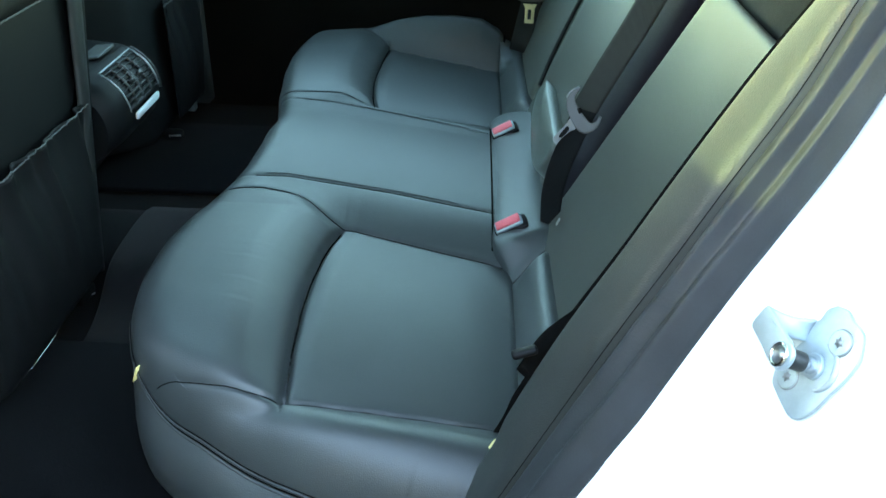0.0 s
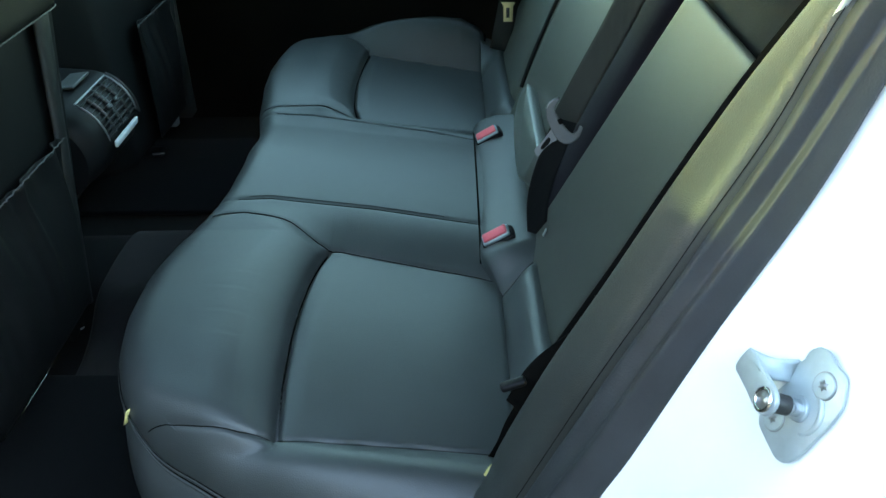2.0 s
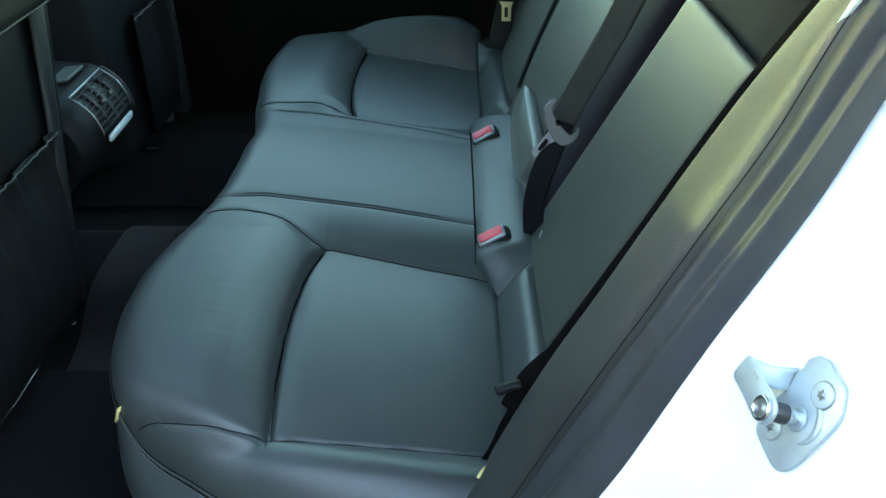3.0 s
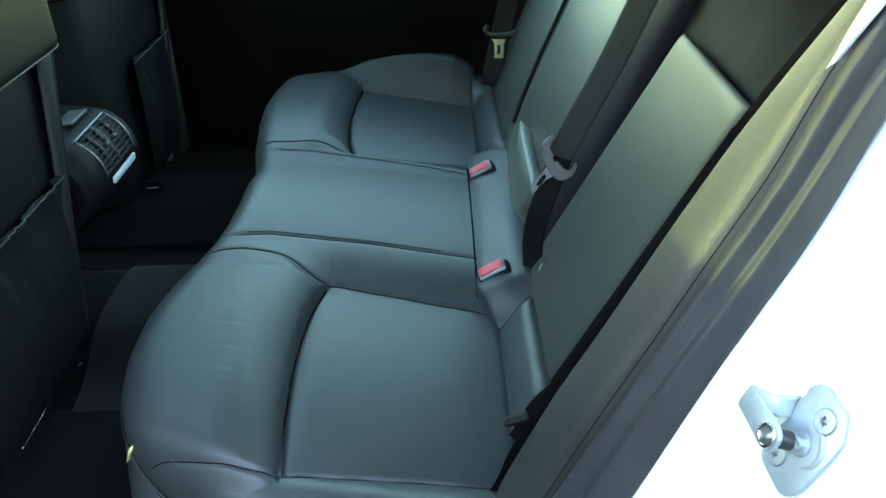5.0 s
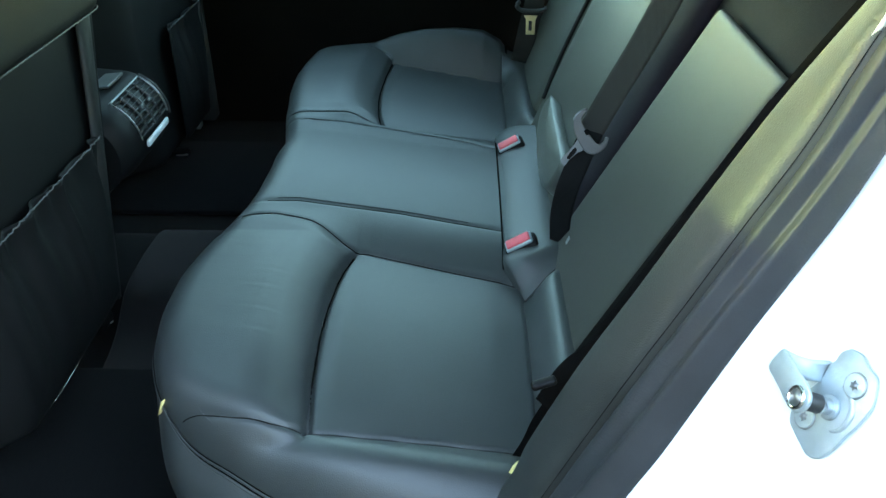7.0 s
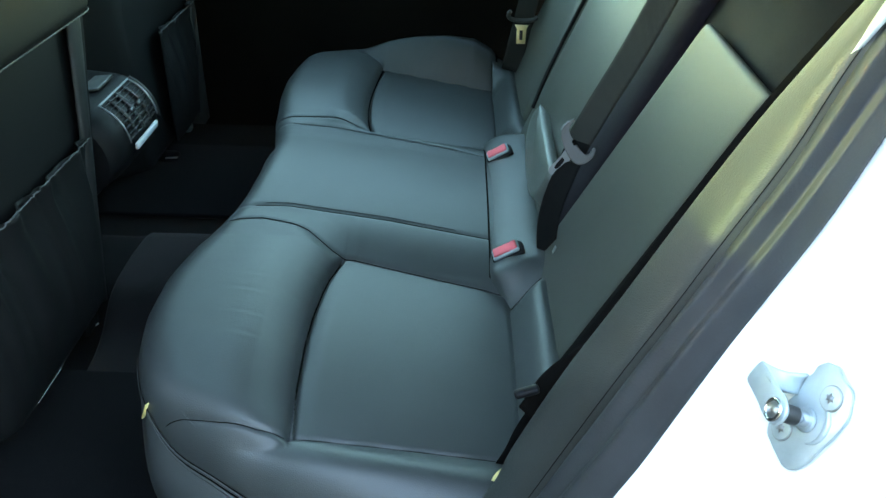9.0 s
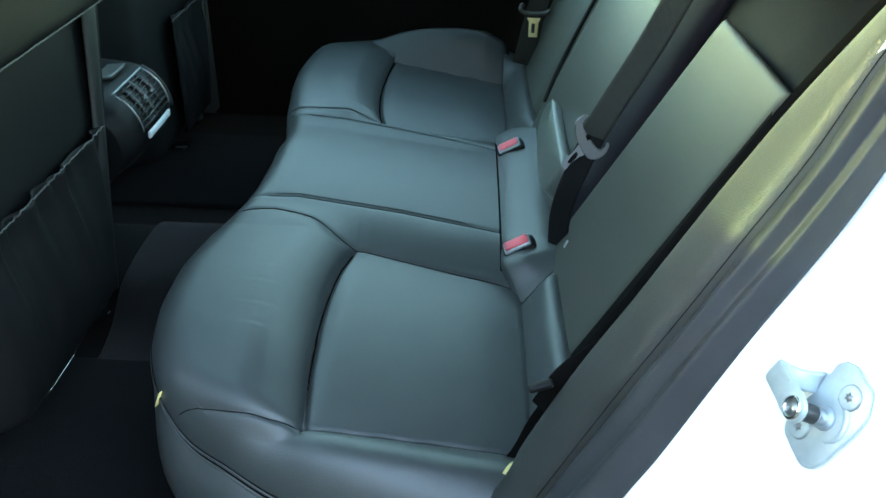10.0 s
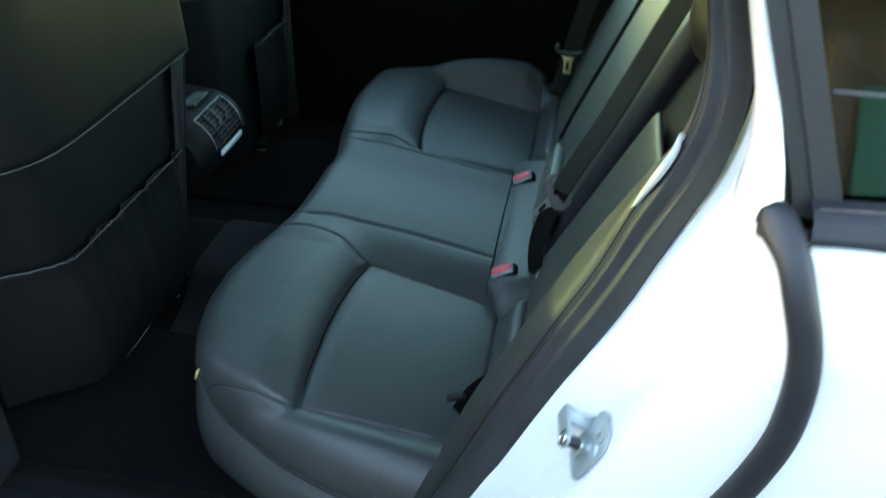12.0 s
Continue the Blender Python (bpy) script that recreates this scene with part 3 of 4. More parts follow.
def cushion_top(x, d, side=-1):
    end = D_END[side]
    c, dm, b = seam_c(x, side), seam_d(x, side), seam_b(x)
    a = seam_a(min(max(d, 0.25), 0.643))
    xf = front_x(d, side)
    mid = z_mid(x) + 0.006 * (1 - (d / 0.15) ** 2 if d < 0.15 else 0)
    # insert and front bolster of the outer seat
    q = max(-1.0, min(1.0, (d - 0.45) / 0.2))
    insert = z_in(x) + 0.013 * (1 - q * q) * smooth_step(-0.01, 0.035, x - a) * (1 - 0.5 * smooth_step(0.03, 0.12, x))
    t = max(0.0, a - x)
    bol = z_in(a) + 0.043 * math.sin(min(1.0, t / 0.085) * math.pi / 2) ** 0.7 + 0.008 * (1 - q * q) * min(1, t / 0.05)
    fall = 0.008 * smooth_step(b - 0.13, b + 0.01, d) if side < 0 else -0.006 * smooth_step(b - 0.14, b, d)
    bol -= fall
    flat = 0.25 * smooth_step(-0.03, 0.03, a - x)
    outer = insert if x > a else bol
    soft = insert + (bol - insert) * smooth_step(-0.03, 0.08, a - x)
    if d < dm:
        z = mid
    elif d < c:
        s = (d - dm) / max(1e-6, c - dm)
        z = mid + (soft - mid) * (0.35 * smooth_step(0.0, 1.0, s) + 0.65 * s ** 2.4) * (1 - flat)
    elif d < b:
        k = smooth_step(0, 0.035, d - c)
        low = mid + (soft - mid) * (1 - flat)
        z = low + (outer - low) * k
    else:
        s = (d - b) / (end - b)
        k = smooth_step(0, 0.02, d - b)
        rise = z_in(a) + 0.043 * smooth_step(-0.02, 0.1, t if x < a else a - x) - fall
        soft = insert + (rise - insert) * smooth_step(-0.05, 0.09, a - x)
        body = outer + (soft - 0.006 * s * s * smooth_step(0.0, 0.09, t) - outer) * k
        if side < 0:
            z = body + (0.026 - 0.013 * smooth_step(-0.02, 0.1, a - x)) * math.sin(min(1, s / 0.5) * math.pi / 2) * smooth_step(-0.35, -0.26, x)
        else:
            crest = float(np.interp(x, [-0.36, -0.30, -0.245, -0.158, -0.087, -0.015, 0.058, 0.14], [0.505, 0.518, 0.535, 0.552, 0.559, 0.56, 0.551, 0.505]))
            z = body + (crest - body) * math.sin(min(1, s / 0.42) * math.pi / 2) ** 1.2 * smooth_step(0.23, 0.11, a - x)
    z -= edge_drop(x, d, side)
    # seams
    if d > c - 0.02 and d < b + 0.02:
        z += groove(x - a, 0.0045, 0.010) * smooth_step(c - 0.003, c + 0.01, d) * (1 - smooth_step(b - 0.002, b + 0.004, d))
    z += groove(d - c, 0.004, 0.003 if x > a else 0.002)
    z += groove(d - dm, 0.0055, 0.0016)
    z += groove(d - b, 0.003, 0.0028 if x > xf + 0.03 else 0.0012)
    # soft creases across the front bolster
    if side < 0 and x < a and c < d < b:
        for x0, d0, reach, high in ((-0.265, 0.417, 0.028, 0.0006), (-0.252, 0.471, 0.034, 0.0006), (-0.249, 0.514, 0.018, 0.0008), (-0.255, 0.378, 0.028, 0.0004)):
            q = (d - d0 - 0.12 * (x - x0)) / 0.0045
            z += 0.65 * high * q * math.exp(-q * q - ((x - x0) / reach) ** 2)
    # rear end dips into the crease
    z -= 0.010 * smooth_step(0.1, X_REAR, x)
    return z


def build_cushion():
    bench = thing("rear_bench_seat", "black leather rear bench with stitched panels, bolsters and backrests", "car seat")
    ny, nt = 460, 290
    fine = [-0.0995 + 0.0995 * (k / 150) ** 1.4 for k in range(150)]
    ys = fine + [1.3585 * k / (ny - 1) for k in range(ny)] + [2 * MID + 0.0385 - y for y in reversed(fine[:-1]) if y < -0.002]
    ys = [min(y, MID + 0.7995) for y in ys]
    rows, ident = [], []
    for y in ys:
        d, side = abs(y - MID), 1 if y > MID else -1
        xf = front_x(d, side)
        xs = [xf + (X_REAR - xf) * (k / (nt - 1)) ** 1.6 for k in range(nt)]
        row = [Vector((x, y, cushion_top(x, d, side))) for x in xs]
        rows.append(row)
        names = []
        for p in row:
            if d < seam_d(p.x, side):
                names.append("center_panel")
            elif d < seam_c(p.x, side):
                names.append("near_step" if y < MID else "far_step")
            elif d > seam_b(p.x):
                names.append("near_side" if y < MID else "far_side")
            elif p.x < seam_a(min(max(d, 0.25), 0.643)):
                names.append("near_front" if y < MID else "far_front")
            else:
                names.append("near_insert" if y < MID else "far_insert")
        ident.append(names)
    plain = {"center_panel": "center_panel", "step": "step_panel", "side": "side_bolster", "front": "front_bolster", "insert": "seat_insert"}
    for key in sorted({n for r in ident for n in r}):
        name = plain[key.split("_")[-1]] if key not in plain else plain[key]
        part(name, sheet(rows, keep=lambda i, j: ident[i][j] == key), LEATHER, bench)
    # the skirt under the rounded edge, swelling a little beyond it, and the closing back
    outline = [(d, -1) for d in reversed(np.linspace(0.004, 0.7595, 330))] + [(d, 1) for d in np.linspace(0.004, 0.7995, 330)]
    rows = []
    for d, sgn in outline:
        xf = front_x(d, sgn)
        slope = (front_x(d + 0.008, sgn) - front_x(d - 0.008, sgn)) / 0.016
        away = Vector((-1.0, slope)).normalized()
        z0 = cushion_top(xf, d, sgn)
        bulge = 0.006 + 0.02 * smooth_step(0.55, 0.66, near_d(d, sgn))
        row = []
        for k in range(14):
            q = k / 13
            off = bulge * math.sin(math.pi * min(1.0, q * 1.25)) ** 0.8 - 0.05 * max(0.0, q - 0.6) - 0.0012 * math.exp(-(q / 0.02) ** 2)
            row.append(Vector((xf + away.x * off, MID + sgn * (d + away.y * off), z0 + (0.27 - z0) * q)))
        rows.append(row)
    part("skirt", sheet(rows), LEATHER, bench)
    # sewn seams: dark thread lying in the grooves
    def on(x, d, sgn, lift=0.0):
        return Vector((x, MID + sgn * d, cushion_top(x, d, sgn) + lift))
    for sgn in (-1, 1):
        runs = [[on(seam_a(d), d, sgn, 0.0030) for d in np.linspace(0.258, 0.641, 60)],
                [on(x, seam_b(x), sgn, 0.0006) for x in np.linspace(-0.322, 0.10, 80)],
                [on(x, seam_c(x, sgn), sgn, 0.0009) for x in np.linspace(-0.345, 0.115, 80)],
                [on(x, seam_d(x, sgn), sgn, 0.0001) for x in np.linspace(-0.315, 0.108, 70)]]
        for pts, w in zip(runs, (0.0020, 0.0008, 0.0008, 0.0008)):
            part("seam", sweep(pts, ring(w, 0.0007, 6)), SEAM_SHADE, bench)
        # topstitch beside the middle seam
        pts = [on(x, seam_d(x, sgn) - 0.007, sgn, 0.0002) for x in np.linspace(-0.30, 0.02, 90)]
        part("stitching", sweep(pts, ring(0.0005, 0.0005, 6)), STITCH, bench)
    part("seam", sweep([Vector((X_REAR - 0.002, y, cushion_top(X_REAR - 0.002, abs(y - MID), 1 if y > MID else -1) + 0.001)) for y in np.linspace(-0.04, 1.38, 120)], ring(0.003, 0.002, 6)), SEAM_SHADE, bench)
    part("seam", sweep([Vector((0.0775, y, cushion_top(0.0775, abs(y - MID), 1 if y > MID else -1) + 0.0005)) for y in np.linspace(0.415, 2 * MID - 0.415, 60)], ring(0.0016, 0.001, 6)), SEAM_SHADE, bench)
    # double piping along the lower edge of the rounded corners
    for sgn in (-1, 1):
        for turn, width, mat in ((90, 0.0021, LEATHER), (86.6, 0.0011, SEAM_SHADE), (84, 0.0016, LEATHER), (81.8, 0.0008, SEAM_SHADE)):
            pts = []
            for k in range(120):
                d = 0.52 + (D_END[sgn] - 0.003 - 0.52) * (k / 119) ** 0.8
                xf = front_x(d, sgn)
                slope = (front_x(d + 0.008, sgn) - front_x(d - 0.008, sgn)) / 0.016
                inward = Vector((1.0, -slope)).normalized()
                r, rz = edge_round(d, sgn)
                step = r * (1 - math.sin(radians(turn)))
                x, e = xf + inward.x * step, d + inward.y * step
                lift = rz * math.cos(radians(turn))
                pts.append(Vector((x - 0.0006 * inward.x, MID + sgn * (e - 0.0006 * inward.y), cushion_top(xf, d, sgn) + lift)))
            part("piping", sweep(pts, ring(width, width, 8)), mat, bench)
    return bench


def build_rear_rolls(base):
    # the roll behind the cushion: a long middle piece and two outer pads, parted by curved creases
    def crease(x):
        return float(np.interp(x, [0.07, 0.108, 0.12, 0.133, 0.15, 0.169, 0.19], [0.335, 0.350, 0.357, 0.366, 0.378, 0.388, 0.392]))

    def roll_z(x, v):
        """v: distance from the near end, the same from both ends."""
        x0 = 0.077 + 0.029 * smooth_step(0.425, 0.35, v)
        s = max(0.0, min(1.0, (x - x0) / (0.187 - x0)))
        inner = 0.468 + 0.03 * s + 0.013 * math.sin(math.pi * s ** 0.7) ** 0.8
        outer = 0.442 + 0.052 * math.sin(math.pi / 2 * min(1.0, s / 0.55)) - 0.02 * smooth_step(0.55, 1.0, s)
        low = 0.440 + 0.058 * s + 0.006 * math.sin(math.pi * s)
        c = v - crease(x)
        if c < 0:
            z = low + (outer - low) * (1 - math.exp(-(c / 0.016) ** 2))
        else:
            z = low + (inner - low) * smooth_step(0.0, 0.07 - 0.035 * s, c)
        return z - 0.004 * math.exp(-(c / 0.004) ** 2), x0
    nv, nx = 420, 40
    rows, cs = [], []
    for k in range(nv):
        y = -0.06 + (2 * MID + 0.12) * k / (nv - 1)
        v = min(y, 2 * MID - y)
        x0 = roll_z(0.1, v)[1]
        row = [Vector((x0 + 0.001, y, 0.40))]
        for j in range(nx):
            x = x0 + (0.19 - x0) * j / (nx - 1)
            z = roll_z(x, v)[0]
            z += smooth_step(1.24, 1.33, y) * max(0.0, 0.502 - 0.42 * (x - 0.12) - z)  # the far end stands up against the side bolster
            row.append(Vector((x, y, z)))
        rows.append(row)
        cs.append(v)
    for keep in (lambda i, j: cs[i] < crease(rows[i][j].x) and rows[i][0].y < MID, lambda i, j: cs[i] >= crease(rows[i][j].x), lambda i, j: cs[i] < crease(rows[i][j].x) and rows[i][0].y > MID):
        part("rear_roll", sheet(rows, keep=keep), LEATHER, base)
    for sgn in (-1, 1):
        pts = []
        for x in np.linspace(0.107, 0.172, 30):
            v = crease(x)
            pts.append(Vector((x, v if sgn < 0 else 2 * MID - v, roll_z(x, v)[0] + 0.001)))
        part("seam", sweep(pts, ring(0.0011, 0.0008, 6)), SEAM_SHADE, base)


def plane_x(z):
    return 0.144 + 0.41 * (z - 0.45)


def build_backrests(bench):
    def corner(y, z):
        return (plane_x(z) + 0.03, y, z - 0.012)
    def near(y, z):
        return (plane_x(z) + 0.0075, y, z - 0.003)
    part("backrest", pad(near(0.478, 0.42), near(0.182, 0.42), near(0.1, 0.893), near(0.352, 0.895), 0.008, 0.003, 60, 60, power=50), LIT_BACK_LEATHER, bench, "leather outer backrest, paler for the light on it")
    # edge roll darkened and run on upwards for the shade beside the belt
    pts = spline([(0.193, 0.517, 0.50), (0.235, 0.498, 0.62), (0.286, 0.482, 0.75), (0.328, 0.466, 0.86), (0.376, 0.45, 0.98), (0.41, 0.44, 1.07)], 40)
    part("bolster_edge", sweep(pts, ring(0.052, 0.016, 16, 2.6), up=(1, 0, 0), scale=lambda u: 1.0 + 0.1 * u), PURPLE, bench, "rolled backrest edge, dark for the shade beside the belt")
    part("backrest", pad(corner(1.40, 0.42), corner(0.995, 0.42), corner(1.03, 1.0), corner(1.40, 1.0), 0.030, 0.008, power=16), LIT_BACK_LEATHER, bench, "leather outer backrest, paler for the light on it")
    mid = part("backrest", pad(corner(0.975, 0.42), corner(0.53, 0.42), corner(0.51, 1.0), corner(0.985, 1.0), 0.034, 0.008, power=16), LIT_BACK_LEATHER, bench, "leather middle backrest with armrest, paler for the light on it")
    piping = spline([(0.176, 0.93, 0.545), (0.2, 0.962, 0.60), (0.232, 0.985, 0.67), (0.278, 0.99, 0.78), (0.325, 0.99, 0.9), (0.345, 0.99, 0.95)], 40)
    part("piping", sweep(piping, ring(0.0045, 0.0045, 10)), SEATBACK, mid)
    edge = [(0.780, 0.612), (0.708, 0.608), (0.603, 0.606), (0.533, 0.605), (0.508, 0.598), (0.505, 0.58), (0.512, 0.556), (0.545, 0.540), (0.604, 0.536), (0.684, 0.541), (0.759, 0.554), (0.797, 0.582)]
    part("armrest_end", lobe([(plane_x(z) - 0.036, y, z) for y, z in edge], Vector((-0.92, 0, 0.38)), 0.008), GLOSSY, mid, "smooth rounded armrest end")
    # dark lining between and behind the backrests
    part("backing", sheet([[Vector((plane_x(z) + 0.035, y, z)) for y in (-0.06, 0.2, 0.45, 0.7, 1.1, 1.45)] for z in (0.30, 0.5, 0.7, 0.9, 1.0)], thick=-0.01), LINING, bench, "dark grey fabric backing")
    cover = thing("belt_guide_cover", "dark rounded plastic belt guide cover by the pillar", "belt guide")
    bm = bmesh.new()
    bmesh.ops.create_uvsphere(bm, u_segments=32, v_segments=20, radius=1)
    bmesh.ops.transform(bm, matrix=pose(0.346, 0.0, 1.155) @ Matrix.Diagonal((0.04, 0.06, 0.055, 1)), verts=bm.verts)
    part("shell", bm, CONSOLE, cover)


# ---- belts and buckles ----
def build_buckles():
    first = thing("belt_buckle", "seat belt buckle with a red release button", "belt buckle", group="rear buckles")
    part("housing", rbox(0.055, 0.03, 0.034, 0.005, 3, pose(0.001, -0.001, -0.015)), CONSOLE, first, "black housing")
    part("frame", rbox(0.046, 0.0225, 0.008, 0.003, 3, pose(0, 0.001, 0.003)), STEEL, first, "silver rim")
    part("button", rbox(0.041, 0.0185, 0.007, 0.003, 3, pose(0, 0.002, 0.0065)), RED, first, "red release button")
    first.matrix_basis = pose(0.103, 0.441, 0.489, 14, -29, 3)
    copy_thing(first, pose(0.103, 0.815, 0.491, 18, -29, 4))


def ribbon(path, width, across, thick=0.0016):
    rows = []
    w = [width * (k / 8 - 0.5) for k in range(9)]
    for i, p in enumerate(path):
        rows.append([p + Vector(across).normalized() * a for a in w])
    return sheet(rows, thick=thick)


def build_belts():
    belt = thing("seat_belt", "dark grey webbing seat belt with its tongue, hanging by the backrest", "seat belt")
    part("webbing", ribbon(spline([(0.376, 0.432, 1.12), (0.325, 0.424, 1.0), (0.284, 0.416, 0.902), (0.253, 0.411, 0.83), (0.222, 0.415, 0.76), (0.198, 0.42, 0.702), (0.19, 0.421, 0.684)], 30), 0.047, (0.60, -0.8, 0.02)), WEB, belt)
    # lower run of the same belt in a darker copy, for its shade
    part("lower_webbing", ribbon(spline([(0.195, 0.41, 0.70), (0.178, 0.405, 0.65), (0.166, 0.41, 0.60), (0.163, 0.425, 0.545), (0.168, 0.435, 0.48)], 20), 0.037, (0.72, -0.6, 0.0)), SHADEWEB, belt, "lower webbing, coloured dark for its shade")
    # the tongue: a curved grip with a slot, and a steel plate below it
    n = Vector((-0.145, -0.905, 0.399)).normalized()
    r = Vector((0.987, -0.158, 0.0)).normalized()
    m = Matrix((r, n.cross(r), n)).transposed().to_4x4()
    m.translation = Vector((0.19, 0.424, 0.691)) + n * 0.022

    def flat(pts, count):
        o = spline([(x / 1000, y / 1000, 0) for x, y in pts + pts[:1]], count)[:-1]
        return [(p.x, p.y) for p in o]
    grip = flat([(-21, 19), (-15, 28), (-5, 34.5), (-3, 30), (-9, 20), (-6, 10), (7, -6), (17, -14.5), (24, -11), (27, -4), (31, -6), (28, -18), (19.5, -27), (9, -30), (-1, -25.5), (-12, -11), (-19.5, 4)], 80)
    part("tongue_grip", plate(grip, 0.009, 0.0014, m @ pose(0, 0, -0.003)), GREYPLASTIC, belt, "grey plastic tongue grip", smooth=False)
    part("grip_rim", sweep([m @ Vector((x / 1000, y / 1000, 0.006)) for x, y in ((-21, 17), (-18, 24), (-12, 30), (-5, 34))], ring(0.0012, 0.0012, 8)), GREYMETAL, belt, "bright rim on the upper grip edge")
    part("grip_window", rbox(0.006, 0.008, 0.002, 0.0008, 1, m @ pose(0, 0.001, 0.0065, 0, 0, 30)), DARKFELT, belt)
    tongue = part("tongue_plate", plate(flat([(-12, -10), (-3, -24), (-10, -29), (-21, -40), (-27.5, -49), (-33, -41), (-25, -30), (-18.5, -21)], 50), 0.003, 0.0, m @ pose(0, 0, -0.002)), TONGUE, belt, "steel tongue", smooth=False)
    part("slot", plate(flat([(-22, -31), (-15, -22), (-12, -27), (-20, -38), (-25, -38)], 24), 0.003, 0.0, m @ pose(0, 0, -0.0012)), DARKFELT, tongue, smooth=False)
    far = thing("seat_belt", "seat belt at the far side with a tongue coloured yellow for sunlight", "seat belt")
    part("webbing", ribbon(spline([(0.26, 1.36, 0.95), (0.21, 1.33, 0.78), (0.175, 1.3, 0.63), (0.15, 1.29, 0.5)], 20), 0.047, (1, -0.2, -0.2)), WEB, far)
    part("tongue_grip", sweep(spline([(0.140, 1.27, 0.654), (0.134, 1.27, 0.646), (0.140, 1.27, 0.636), (0.155, 1.27, 0.632), (0.178, 1.27, 0.632), (0.197, 1.27, 0.635), (0.204, 1.27, 0.641)], 24), ring(0.0065, 0.005, 12)), GREYPLASTIC, far, "grey plastic grip")
    shape = [(-0.017, 0.023), (0.017, 0.022), (0.012, 0.013), (0.0108, -0.022), (-0.0108, -0.022), (-0.011, 0.013)]
    # steel tongue in pale yellow, the sunlight put into its colour
    fr = part("tongue_plate", plate(shape, 0.003, 0.0008, pose(0.168, 1.268, 0.599, 75, 0, 0)), SUNLIT_STEEL, far, "steel tongue, coloured yellow for sunlight")
    part("slot", rbox(0.0095, 0.024, 0.003, 0.001, 1, pose(0.1675, 1.266, 0.598, 75, 0, 0)), PLASTIC, fr)
    br = thing("floor_bracket", "small dark seat mounting with a bare metal edge", "bracket")
    part("foot", rbox(0.05, 0.05, 0.035, 0.012, 3, pose(-0.72, 1.22, 0.265)), CONSOLE, br)
    part("edge", rbox(0.03, 0.004, 0.004, 0.001, 1, pose(-0.705, 1.195, 0.281, 0, 0, 10)), GREYMETAL, br, "bare metal edge")
    t = thing("seat_label", "tiny pale label sewn in the backrest crease", "label")
    part("cloth", rbox(0.0025, 0.006, 0.013, 0.001, 1, pose(0.171, 0.385, 0.531, 0, 20, 0)), LIGHTTRIM, t)
    low = thing("belt_anchor", "belt end coloured black for the gap's shade, with a grey plastic anchor beside the cushion", "seat belt")
    # belt end in the black of the gap, for the shade it lies in
    part("webbing", ribbon(spline([(0.168, -0.06, 0.70), (0.141, -0.05, 0.668), (0.115, -0.052, 0.64), (0.095, -0.055, 0.6)], 16), 0.022, (0.7, -0.2, -0.6)), SEAM_SHADE, low)
    part("lug", rbox(0.026, 0.011, 0.008, 0.0035, 3, pose(0.092, -0.064, 0.637, 0, -14, 10)), CONSOLE, low, "grey plastic lug")


